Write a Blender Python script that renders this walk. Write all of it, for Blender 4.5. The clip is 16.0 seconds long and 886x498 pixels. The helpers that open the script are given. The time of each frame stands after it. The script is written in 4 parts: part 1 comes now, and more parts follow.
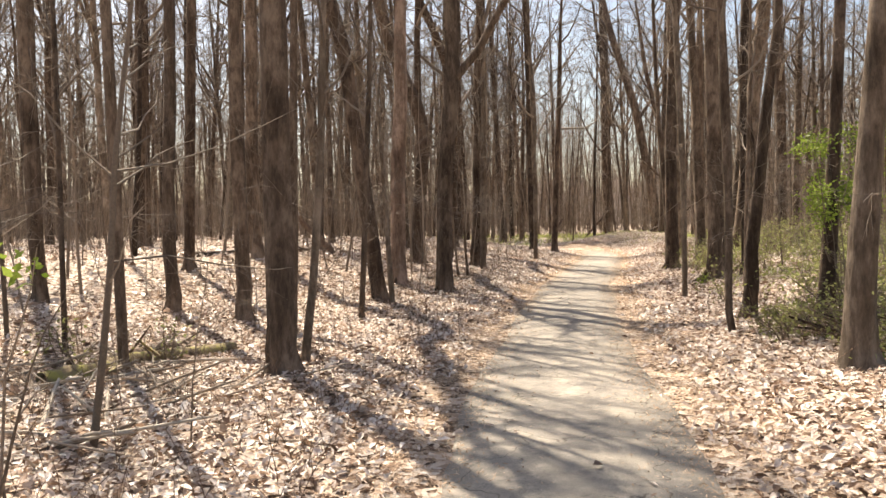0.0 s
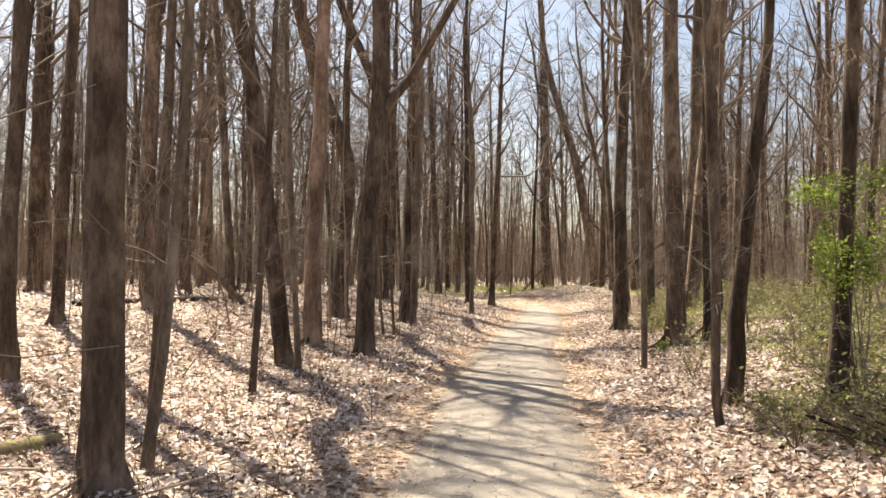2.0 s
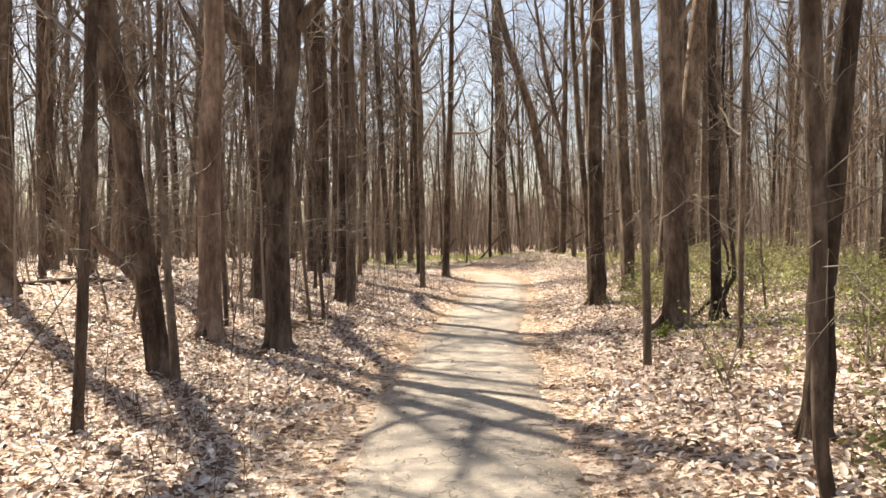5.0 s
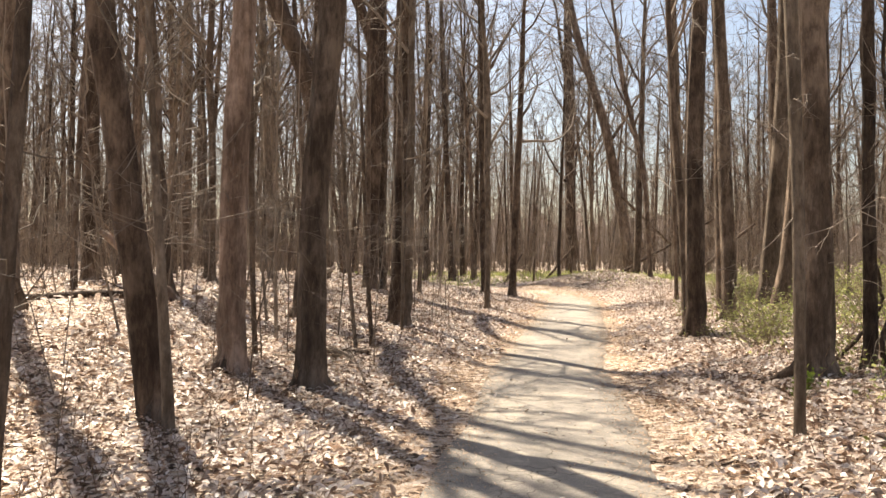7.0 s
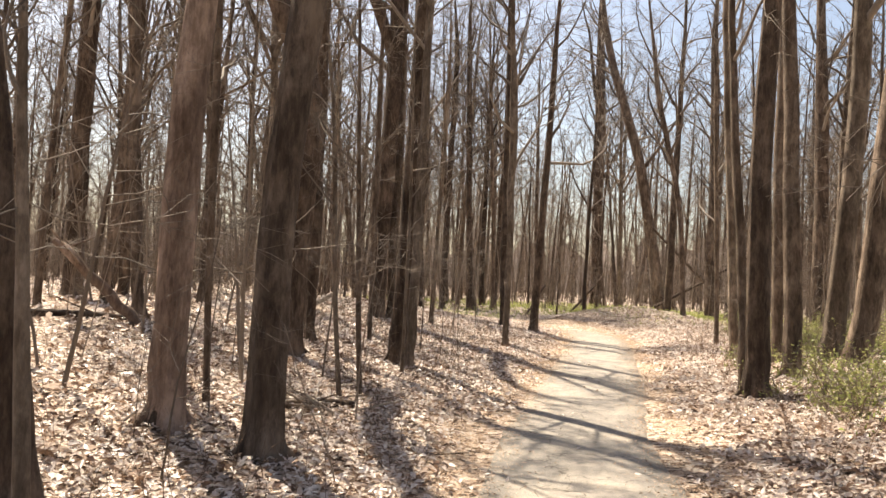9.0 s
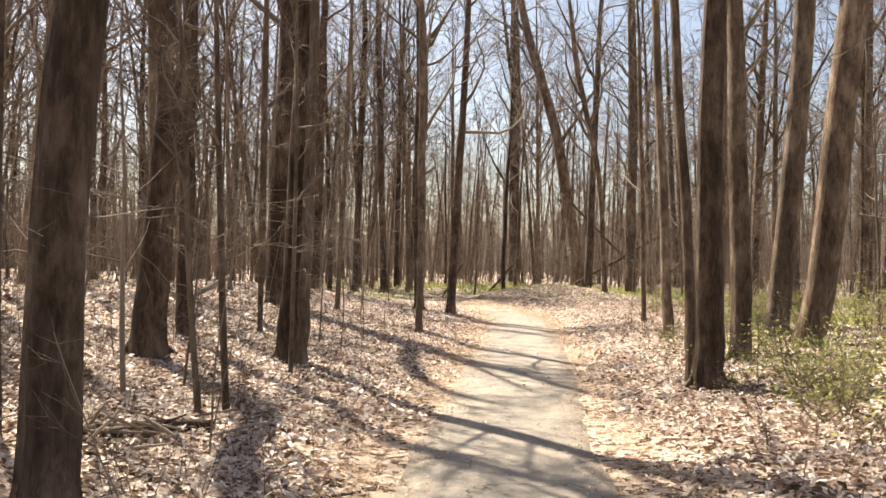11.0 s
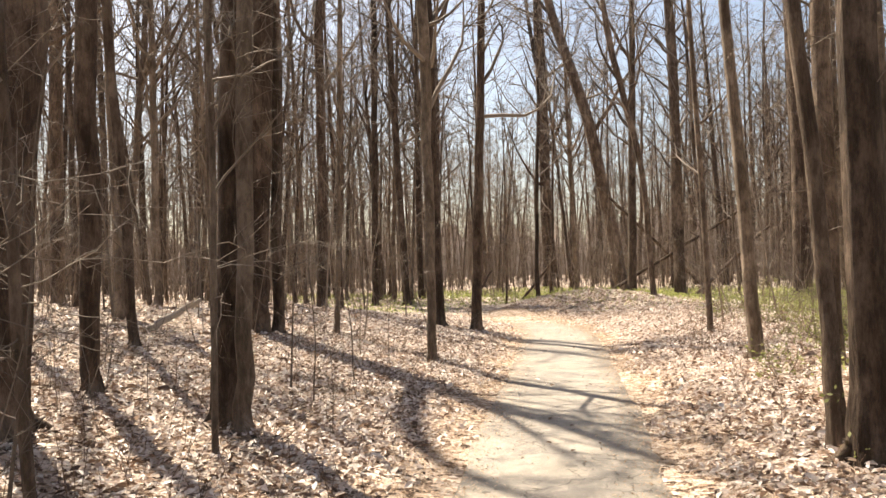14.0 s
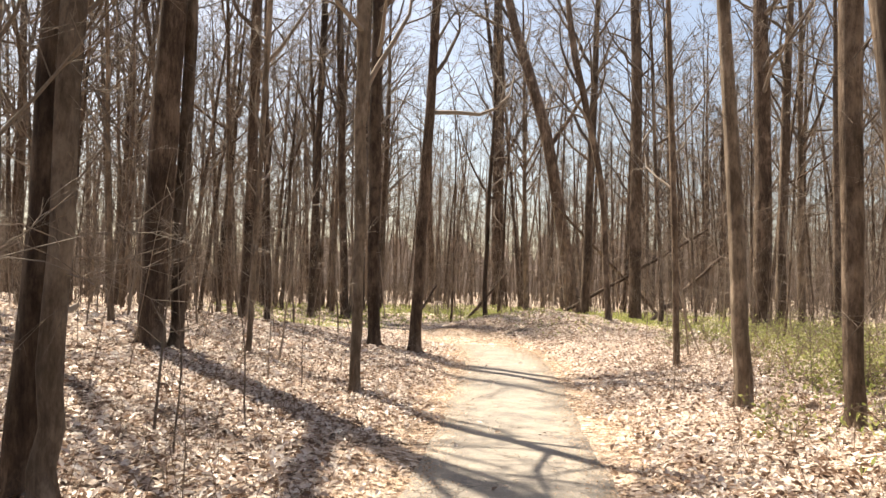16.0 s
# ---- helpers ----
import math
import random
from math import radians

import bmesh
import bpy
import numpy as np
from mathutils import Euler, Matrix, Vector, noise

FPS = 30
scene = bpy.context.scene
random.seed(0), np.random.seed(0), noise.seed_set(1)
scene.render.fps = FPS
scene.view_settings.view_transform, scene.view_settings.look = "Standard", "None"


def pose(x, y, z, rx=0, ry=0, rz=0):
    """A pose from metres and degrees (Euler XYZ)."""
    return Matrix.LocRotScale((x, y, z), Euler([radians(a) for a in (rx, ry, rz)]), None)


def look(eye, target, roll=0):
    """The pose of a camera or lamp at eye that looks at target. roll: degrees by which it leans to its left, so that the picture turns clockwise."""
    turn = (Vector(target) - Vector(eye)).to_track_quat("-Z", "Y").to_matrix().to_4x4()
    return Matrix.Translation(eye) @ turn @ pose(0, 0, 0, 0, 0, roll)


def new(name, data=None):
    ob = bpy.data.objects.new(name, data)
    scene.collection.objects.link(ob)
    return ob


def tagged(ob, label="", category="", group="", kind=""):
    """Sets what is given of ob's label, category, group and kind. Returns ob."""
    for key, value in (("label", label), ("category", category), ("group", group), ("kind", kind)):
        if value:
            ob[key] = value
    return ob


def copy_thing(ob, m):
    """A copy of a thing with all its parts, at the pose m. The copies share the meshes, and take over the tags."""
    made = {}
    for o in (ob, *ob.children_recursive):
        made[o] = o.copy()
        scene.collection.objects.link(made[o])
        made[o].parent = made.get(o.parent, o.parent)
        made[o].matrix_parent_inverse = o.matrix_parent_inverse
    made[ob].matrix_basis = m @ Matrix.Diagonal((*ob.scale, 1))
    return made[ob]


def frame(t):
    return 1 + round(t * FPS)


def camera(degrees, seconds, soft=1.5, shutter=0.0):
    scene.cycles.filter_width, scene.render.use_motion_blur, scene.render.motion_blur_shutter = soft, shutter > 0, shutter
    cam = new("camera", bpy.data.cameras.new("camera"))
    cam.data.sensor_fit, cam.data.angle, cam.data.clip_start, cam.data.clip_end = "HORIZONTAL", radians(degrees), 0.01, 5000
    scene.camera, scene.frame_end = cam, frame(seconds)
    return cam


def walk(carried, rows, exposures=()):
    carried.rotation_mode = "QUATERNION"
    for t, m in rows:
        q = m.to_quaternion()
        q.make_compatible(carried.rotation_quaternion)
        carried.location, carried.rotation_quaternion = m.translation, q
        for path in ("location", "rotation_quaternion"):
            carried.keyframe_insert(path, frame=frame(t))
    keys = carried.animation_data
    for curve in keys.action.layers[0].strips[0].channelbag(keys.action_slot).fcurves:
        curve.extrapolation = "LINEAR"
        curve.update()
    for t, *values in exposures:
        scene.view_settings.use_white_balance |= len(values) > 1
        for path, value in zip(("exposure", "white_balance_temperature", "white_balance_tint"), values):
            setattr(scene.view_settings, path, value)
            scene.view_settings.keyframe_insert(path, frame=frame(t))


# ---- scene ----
cam = camera(57.5, 16.0)
PATH = [
    (0, (-2.981, -0.793, 1.534), (-2.648, 1.178, 1.467), -1.0),
    (0.5, (-2.851, -0.231, 1.537), (-2.256, 1.678, 1.517), -0.6),
    (1, (-2.651, 0.341, 1.567), (-2.135, 2.273, 1.63), -0.0),
    (1.5, (-2.543, 0.872, 1.571), (-1.934, 2.777, 1.583), -0.1),
    (2, (-2.308, 1.492, 1.592), (-1.822, 3.431, 1.645), 0.4),
    (2.5, (-2.166, 2.048, 1.573), (-1.457, 3.917, 1.62), -0.0),
    (3, (-1.928, 2.551, 1.567), (-1.171, 4.402, 1.601), 0.1),
    (3.5, (-1.706, 3.149, 1.567), (-1.102, 5.056, 1.578), -0.5),
    (4, (-1.527, 3.678, 1.563), (-0.902, 5.577, 1.508), -1.7),
    (6.5, (-0.742, 6.374, 1.595), (-0.255, 8.314, 1.624), 1.0),
    (7, (-0.616, 6.94, 1.56), (-0.177, 8.891, 1.575), 0.2),
    (7.5, (-0.444, 7.535, 1.537), (0.05, 9.473, 1.546), 0.0),
    (8, (-0.257, 8.117, 1.566), (0.197, 10.065, 1.564), -0.1),
    (8.5, (-0.142, 8.655, 1.579), (0.417, 10.575, 1.562), -0.4),
    (9, (0.058, 9.178, 1.618), (0.441, 11.14, 1.696), 2.6),
    (9.5, (0.155, 9.638, 1.647), (0.665, 11.568, 1.768), 3.5),
    (12, (1.359, 12.399, 1.576), (1.913, 14.321, 1.568), 0.2),
    (12.5, (1.608, 12.987, 1.603), (2.071, 14.933, 1.624), -0.4),
    (13, (1.734, 13.528, 1.645), (2.4, 15.413, 1.674), -3.1),
    (13.5, (2.002, 14.121, 1.658), (2.446, 16.07, 1.717), -4.4),
    (14, (2.141, 14.642, 1.647), (2.643, 16.578, 1.701), -1.4),
    (14.5, (2.383, 15.186, 1.641), (2.952, 17.102, 1.695), -0.6),
    (15, (2.575, 15.77, 1.646), (3.072, 17.707, 1.698), -0.3),
    (15.5, (2.749, 16.326, 1.635), (3.383, 18.223, 1.686), -0.2),
    (16, (2.993, 16.869, 1.653), (3.614, 18.768, 1.741), 1.3),
]
walk(cam, [(t, look(eye, target, roll)) for t, eye, target, roll in PATH], [(0, 1.39, 7400, 11.8), (16, 1.39, 7400, 11.8)])

# ---- world, sun, exposure ----
SUN_DIR = Vector((-0.334, 0.943, 0.0)).normalized() * math.cos(radians(54)) + Vector((0, 0, math.sin(radians(54))))
world = bpy.data.worlds.new("sky")
scene.world = world
world.use_nodes = True
wn, wl = world.node_tree.nodes, world.node_tree.links
sky = wn.new("ShaderNodeTexSky")
sky.sky_type, sky.sun_disc = "NISHITA", False
sky.sun_elevation, sky.sun_rotation = radians(54), radians(-19.5)
sky.air_density, sky.dust_density, sky.ozone_density = 1.0, 2.0, 1.0
wn["Background"].inputs["Strength"].default_value = 0.073
wl.new(sky.outputs[0], wn["Background"].inputs["Color"])
sun_data = bpy.data.lights.new("sun", "SUN")
sun_data.energy, sun_data.angle, sun_data.color = 5.0, radians(0.6), (1.0, 0.93, 0.82)
sun = new("sun", sun_data)
sun.matrix_world = look(SUN_DIR * 60, (0, 0, 0))


# ---- materials ----
def material(name, rough=0.8):
    m = bpy.data.materials.new(name)
    m.use_nodes = True
    bsdf = m.node_tree.nodes["Principled BSDF"]
    bsdf.inputs["Roughness"].default_value = rough
    bsdf.inputs["Specular IOR Level"].default_value = 0.25
    return m, m.node_tree.nodes, m.node_tree.links, bsdf


def mapped(nodes, links, scale, source="Object"):
    tc, mp = nodes.new("ShaderNodeTexCoord"), nodes.new("ShaderNodeMapping")
    mp.inputs["Scale"].default_value = scale
    links.new(tc.outputs[source], mp.inputs["Vector"])
    return mp.outputs["Vector"]


def noisy(nodes, links, vec, scale, detail=4.0, rough=0.6):
    n = nodes.new("ShaderNodeTexNoise")
    n.inputs["Scale"].default_value, n.inputs["Detail"].default_value, n.inputs["Roughness"].default_value = scale, detail, rough
    if vec is not None:
        links.new(vec, n.inputs["Vector"])
    return n.outputs["Fac"]


def ramp(nodes, links, fac, *stops):
    r = nodes.new("ShaderNodeValToRGB")
    while len(r.color_ramp.elements) < len(stops):
        r.color_ramp.elements.new(0.5)
    for e, (p, c) in zip(r.color_ramp.elements, stops):
        e.position, e.color = p, (*c, 1)
    links.new(fac, r.inputs["Fac"])
    return r.outputs["Color"]


def mixed(nodes, links, a, b, fac, mode="MIX"):
    n = nodes.new("ShaderNodeMix")
    n.data_type, n.blend_type = "RGBA", mode
    for sock, v in ((n.inputs["Factor"], fac), (n.inputs["A"], a), (n.inputs["B"], b)):
        if isinstance(v, (int, float)):
            sock.default_value = v
        elif isinstance(v, tuple):
            sock.default_value = (*v, 1)
        else:
            links.new(v, sock)
    return n.outputs["Result"]


def bumped(nodes, links, bsdf, height, strength, distance):
    b = nodes.new("ShaderNodeBump")
    b.inputs["Strength"].default_value, b.inputs["Distance"].default_value = strength, distance
    links.new(height, b.inputs["Height"])
    links.new(b.outputs["Normal"], bsdf.inputs["Normal"])


def bark(name, dark, mid, light, ridge):
    m, n, l, bsdf = material(name, 0.9)
    vec = mapped(n, l, (1, 1, 0.22))
    streak = noisy(n, l, vec, 17, 8, 0.78)
    col = ramp(n, l, streak, (0.3, dark), (0.5, mid), (0.72, light))
    blotch = noisy(n, l, mapped(n, l, (1, 1, 0.45)), 3.2, 6, 0.72)
    lichen = ramp(n, l, blotch, (0.48, (0, 0, 0)), (0.62, (1, 1, 1)))
    col = mixed(n, l, col, tuple(min(1, v * 1.45) for v in light), mixed(n, l, (0, 0, 0), lichen, 0.6))
    damp = ramp(n, l, noisy(n, l, mapped(n, l, (1, 1, 0.3)), 1.7, 5, 0.65), (0.36, (0.5, 0.47, 0.44)), (0.56, (1.05, 1.05, 1.05)))
    col = mixed(n, l, col, damp, 1.0, "MULTIPLY")
    info = n.new("ShaderNodeObjectInfo")
    tone = ramp(n, l, info.outputs["Random"], (0.0, (0.72, 0.7, 0.68)), (1.0, (1.25, 1.2, 1.15)))
    col = mixed(n, l, col, tone, 1.0, "MULTIPLY")
    l.new(col, bsdf.inputs["Base Color"])
    vor = n.new("ShaderNodeTexVoronoi")
    vor.feature = "DISTANCE_TO_EDGE"
    vor.inputs["Scale"].default_value = 26
    l.new(mapped(n, l, (1, 1, 0.16)), vor.inputs["Vector"])
    both = mixed(n, l, streak, vor.outputs["Distance"], 0.5)
    bumped(n, l, bsdf, both, ridge, 0.03)
    return m


BARK = {
    "dark": bark("dark furrowed bark", (0.026, 0.018, 0.013), (0.074, 0.053, 0.04), (0.165, 0.128, 0.1), 1.0),
    "brown": bark("brown bark", (0.046, 0.033, 0.024), (0.125, 0.094, 0.072), (0.25, 0.2, 0.16), 0.8),
    "grey": bark("smooth grey bark", (0.075, 0.058, 0.044), (0.165, 0.132, 0.103), (0.3, 0.25, 0.205), 0.5),
    "red": bark("reddish scaly bark", (0.1, 0.066, 0.05), (0.2, 0.145, 0.115), (0.33, 0.255, 0.21), 0.7),
}


def plain(name, low, high, rough=0.8, by="island", lucent=0.0):
    m, n, l, bsdf = material(name, rough)
    if by == "island":
        src = n.new("ShaderNodeNewGeometry").outputs["Random Per Island"]
    else:
        src = n.new("ShaderNodeObjectInfo").outputs["Random"]
    col = ramp(n, l, src, (0.0, low), (0.55, tuple((a + b) / 2 for a, b in zip(low, high))), (1.0, high))
    grain = ramp(n, l, noisy(n, l, mapped(n, l, (1, 1, 1)), 60, 3), (0.3, (0.8, 0.8, 0.8)), (0.7, (1.15, 1.15, 1.15)))
    col = mixed(n, l, col, grain, 1.0, "MULTIPLY")
    l.new(col, bsdf.inputs["Base Color"])
    if lucent:
        tr, mx, out = n.new("ShaderNodeBsdfTranslucent"), n.new("ShaderNodeMixShader"), n["Material Output"]
        mx.inputs[0].default_value = lucent
        l.new(col, tr.inputs["Color"])
        l.new(bsdf.outputs[0], mx.inputs[1])
        l.new(tr.outputs[0], mx.inputs[2])
        l.new(mx.outputs[0], out.inputs["Surface"])
    return m


TWIG = plain("grey brown twigs", (0.1, 0.078, 0.062), (0.27, 0.225, 0.185))
# TWIG made a little paler: distance haze put into the colour
HAZE_TWIG = plain("thin branches lightened for haze", (0.11, 0.085, 0.067), (0.3, 0.245, 0.2))
STALK = plain("dry brown stalks", (0.09, 0.055, 0.036), (0.25, 0.165, 0.11))
STEM = plain("pale sapling bark", (0.12, 0.092, 0.07), (0.3, 0.24, 0.19), by="object")
GREEN = plain("pale young leaves", (0.17, 0.185, 0.06), (0.4, 0.41, 0.17), 0.55, lucent=0.45)
BRIGHT = plain("bright young leaves", (0.12, 0.18, 0.025), (0.3, 0.39, 0.075), 0.5, lucent=0.5)
GRASS = plain("spring ground herbs", (0.22, 0.28, 0.07), (0.52, 0.55, 0.22), 0.7, lucent=0.45)
MOSSY, mn, ml, mb = material("mossy rotten bark", 0.9)
mfac = noisy(mn, ml, mapped(mn, ml, (1, 1, 1)), 6, 6, 0.7)
ml.new(ramp(mn, ml, mfac, (0.38, (0.1, 0.072, 0.05)), (0.5, (0.26, 0.21, 0.13)), (0.64, (0.34, 0.32, 0.1))), mb.inputs["Base Color"])
bumped(mn, ml, mb, mfac, 0.7, 0.03)
DEADWOOD = plain("bleached dead wood", (0.22, 0.17, 0.13), (0.46, 0.4, 0.33), by="object")


def litter_material():
    m, n, l, bsdf = material("dry oak leaves", 0.42)
    rnd = n.new("ShaderNodeNewGeometry").outputs["Random Per Island"]
    col = ramp(n, l, rnd, (0.0, (0.1, 0.06, 0.04)), (0.22, (0.3, 0.2, 0.14)), (0.4, (0.57, 0.465, 0.39)), (0.62, (0.79, 0.705, 0.645)), (1.0, (0.9, 0.86, 0.82)))
    vein = ramp(n, l, noisy(n, l, mapped(n, l, (1, 1, 1)), 45, 4), (0.3, (0.75, 0.72, 0.7)), (0.7, (1.1, 1.1, 1.1)))
    col = mixed(n, l, col, vein, 1.0, "MULTIPLY")
    clump = ramp(n, l, noisy(n, l, mapped(n, l, (1, 1, 0)), 1.5, 6, 0.7), (0.34, (0.6, 0.52, 0.46)), (0.5, (1.04, 1.04, 1.04)))
    col = mixed(n, l, col, clump, 1.0, "MULTIPLY")
    l.new(col, bsdf.inputs["Base Color"])
    bsdf.inputs["Specular IOR Level"].default_value = 0.6
    tr, mx, out = n.new("ShaderNodeBsdfTranslucent"), n.new("ShaderNodeMixShader"), n["Material Output"]
    mx.inputs[0].default_value = 0.3
    l.new(col, tr.inputs["Color"])
    l.new(bsdf.outputs[0], mx.inputs[1])
    l.new(tr.outputs[0], mx.inputs[2])
    l.new(mx.outputs[0], out.inputs["Surface"])
    return m


def soil_material():
    m, n, l, bsdf = material("leaf covered soil", 0.9)
    vec = mapped(n, l, (1, 1, 1))
    vor = n.new("ShaderNodeTexVoronoi")
    vor.inputs["Scale"].default_value = 15
    l.new(vec, vor.inputs["Vector"])
    sep = n.new("ShaderNodeSeparateColor")
    l.new(vor.outputs["Color"], sep.inputs[0])
    col = ramp(n, l, sep.outputs[0], (0.0, (0.05, 0.032, 0.022)), (0.28, (0.26, 0.18, 0.13)), (0.5, (0.6, 0.49, 0.4)), (1.0, (0.82, 0.74, 0.65)))
    patch = ramp(n, l, noisy(n, l, vec, 0.9, 6, 0.65), (0.35, (0.62, 0.58, 0.54)), (0.65, (1.05, 1.05, 1.05)))
    col = mixed(n, l, col, patch, 1.0, "MULTIPLY")
    l.new(col, bsdf.inputs["Base Color"])
    bumped(n, l, bsdf, mixed(n, l, vor.outputs["Distance"], noisy(n, l, vec, 30, 4), 0.5), 0.9, 0.06)
    return m


def asphalt_material():
    m, n, l, bsdf = material("worn grey asphalt", 0.8)
    vec = mapped(n, l, (1, 1, 1))
    stone = ramp(n, l, noisy(n, l, vec, 140, 3), (0.3, (0.148, 0.138, 0.125)), (0.52, (0.28, 0.261, 0.236)), (0.75, (0.45, 0.422, 0.382)))
    worn = ramp(n, l, noisy(n, l, vec, 1.3, 6, 0.7), (0.32, (0.62, 0.61, 0.62)), (0.5, (1, 0.98, 0.95)), (0.68, (1.3, 1.25, 1.15)))
    col = mixed(n, l, stone, worn, 1.0, "MULTIPLY")
    dust = ramp(n, l, noisy(n, l, vec, 5.5, 7, 0.75), (0.5, (0, 0, 0)), (0.68, (1, 1, 1)))
    col = mixed(n, l, col, (0.49, 0.427, 0.35), mixed(n, l, (0, 0, 0), dust, 0.6))
    vor = n.new("ShaderNodeTexVoronoi")
    vor.feature = "DISTANCE_TO_EDGE"
    vor.inputs["Scale"].default_value = 0.9
    wob = n.new("ShaderNodeVectorMath")
    nz = n.new("ShaderNodeTexNoise")
    nz.inputs["Scale"].default_value = 3.0
    l.new(vec, nz.inputs["Vector"])
    l.new(vec, wob.inputs[0])
    l.new(nz.outputs["Color"], wob.inputs[1])
    l.new(wob.outputs[0], vor.inputs["Vector"])
    crack = ramp(n, l, vor.outputs["Distance"], (0.0, (0.35, 0.33, 0.3)), (0.012, (1, 1, 1)))
    col = mixed(n, l, col, crack, 1.0, "MULTIPLY")
    l.new(col, bsdf.inputs["Base Color"])
    bumped(n, l, bsdf, noisy(n, l, vec, 160, 3), 0.35, 0.01)
    return m


LITTER, SOIL, ASPHALT = litter_material(), soil_material(), asphalt_material()
DEBRIS = plain("leaf crumbs and needles", (0.33, 0.22, 0.14), (0.69, 0.535, 0.4))

# ---- the lie of the land ----
COURSE = np.array([(-8, -18), (-4.7, -7), (-2.9, -1), (-1.14, 4.74), (-0.2, 7.9), (0.75, 10.7), (1.4, 12.4), (2.6, 15.6), (3.4, 18), (4.3, 19.8), (5.3, 22.3),
                   (6.7, 25.5), (8.2, 29), (10.4, 34.6), (11.4, 38.4), (11.2, 42.5), (9, 47.5), (4, 54)], float)


def smooth(a, b, v):
    u = np.clip((v - a) / (b - a), 0, 1)
    return u * u * (3 - 2 * u)


def aside(x, y):
    """Distance from the middle of the path: positive to the left of it."""
    x, y = np.asarray(x, float), np.asarray(y, float)
    best, out = np.full(x.shape, 1e9), np.zeros(x.shape)
    for a, b in zip(COURSE, COURSE[1:]):
        d = b - a
        u = np.clip(((x - a[0]) * d[0] + (y - a[1]) * d[1]) / (d @ d), 0, 1)
        wx, wy = x - a[0] - u * d[0], y - a[1] - u * d[1]
        far = np.hypot(wx, wy)
        s = np.where(d[0] * wy - d[1] * wx >= 0, far, -far)
        out, best = np.where(far < best, s, out), np.minimum(best, far)
    return out


def land(x, y):
    x, y = np.asarray(x, float), np.asarray(y, float)
    s = aside(x, y)
    a = np.abs(s)
    north = smooth(12.5, 20, y)
    z = -0.1 + np.where(s > 0, 0.05 + 0.08 * north, 0.13) * smooth(0.85, 2.2, a)
    bank = (0.55 * smooth(3.2, 10, a)) * (1 - north) + 0.7 * smooth(1.5, 9, a) * north
    z = z + np.where(s > 0, bank, 0.62 * smooth(1.2, 6, a) * (1 - 0.7 * smooth(21, 30, y)))
    z = z + 0.6 * np.exp(-((x - 15) ** 2 / 10 + (y - 43) ** 2 / 9))
    rough = 0.025 * np.sin(2.3 * x + 1.1 * y) * np.sin(1.7 * y - 0.6 * x) + 0.012 * np.sin(6.1 * x + 2) * np.sin(5.3 * y)
    return z + rough * smooth(0.9, 1.8, a)


def mesh_from(name, verts, faces, mat, smooth_faces=False):
    me = bpy.data.meshes.new(name)
    verts = np.asarray(verts, np.float32)
    counts = np.array([len(f) for f in faces]) if isinstance(faces, list) else np.full(len(faces), faces.shape[1])
    loops = np.concatenate([np.asarray(f) for f in faces]) if isinstance(faces, list) else faces.ravel()
    me.vertices.add(len(verts))
    me.vertices.foreach_set("co", verts.ravel())
    me.loops.add(len(loops))
    me.loops.foreach_set("vertex_index", loops.astype(np.int32))
    me.polygons.add(len(counts))
    me.polygons.foreach_set("loop_start", np.concatenate([[0], np.cumsum(counts)[:-1]]).astype(np.int32))
    if smooth_faces:
        me.polygons.foreach_set("use_smooth", np.ones(len(counts), bool))
    me.update(calc_edges=True)
    me.validate()
    me.materials.append(mat)
    return me


def spaced(parts):
    return np.unique(np.concatenate([np.arange(a, b, s) for a, b, s in parts]))


gx = spaced([(-900, -100, 100), (-100, -20, 4), (-20, -6, 0.6), (-6, 14, 0.2), (14, 40, 0.8), (40, 120, 4), (120, 901, 130)])
gy = spaced([(-900, -40, 110), (-40, -4, 2), (-4, 40, 0.2), (40, 60, 0.6), (60, 140, 4), (140, 1500, 130)])
GX, GY = np.meshgrid(gx, gy)
idx = np.arange(GX.size).reshape(GX.shape)
quads = np.stack([idx[:-1, :-1], idx[:-1, 1:], idx[1:, 1:], idx[1:, :-1]], -1).reshape(-1, 4)
ground = new("ground", mesh_from("ground", np.stack([GX.ravel(), GY.ravel(), land(GX, GY).ravel()], 1), quads, SOIL, True))
tagged(ground, "forest floor of brown soil under a bed of dry leaves", "ground", kind="structure")

# the paved path: a low slab with ragged, crumbling edges
along = np.concatenate([[0], np.cumsum(np.hypot(*np.diff(COURSE, axis=0).T))])
ts = np.arange(0, along[-1], 0.12)
soft_course = np.stack([np.interp(ts, along, COURSE[:, k]) for k in (0, 1)], 1)
ker = np.hanning(41) / np.hanning(41).sum()
pad = np.pad(soft_course, ((20, 20), (0, 0)), mode="reflect", reflect_type="odd")
soft_course = np.stack([np.convolve(pad[:, k], ker, "valid") for k in (0, 1)], 1)
tang = np.gradient(soft_course, axis=0)
tang /= np.linalg.norm(tang, axis=1)[:, None]
norm = np.stack([-tang[:, 1], tang[:, 0]], 1)
rng = np.random.default_rng(5)


def ragged(n, amp):
    out = np.zeros(n)
    for step, part in ((3, 0.25), (9, 0.35), (30, 0.5)):
        k = rng.normal(0, 1, n // step + 3)
        out += part * np.interp(np.arange(n) / step, np.arange(len(k)), k)
    return amp * out


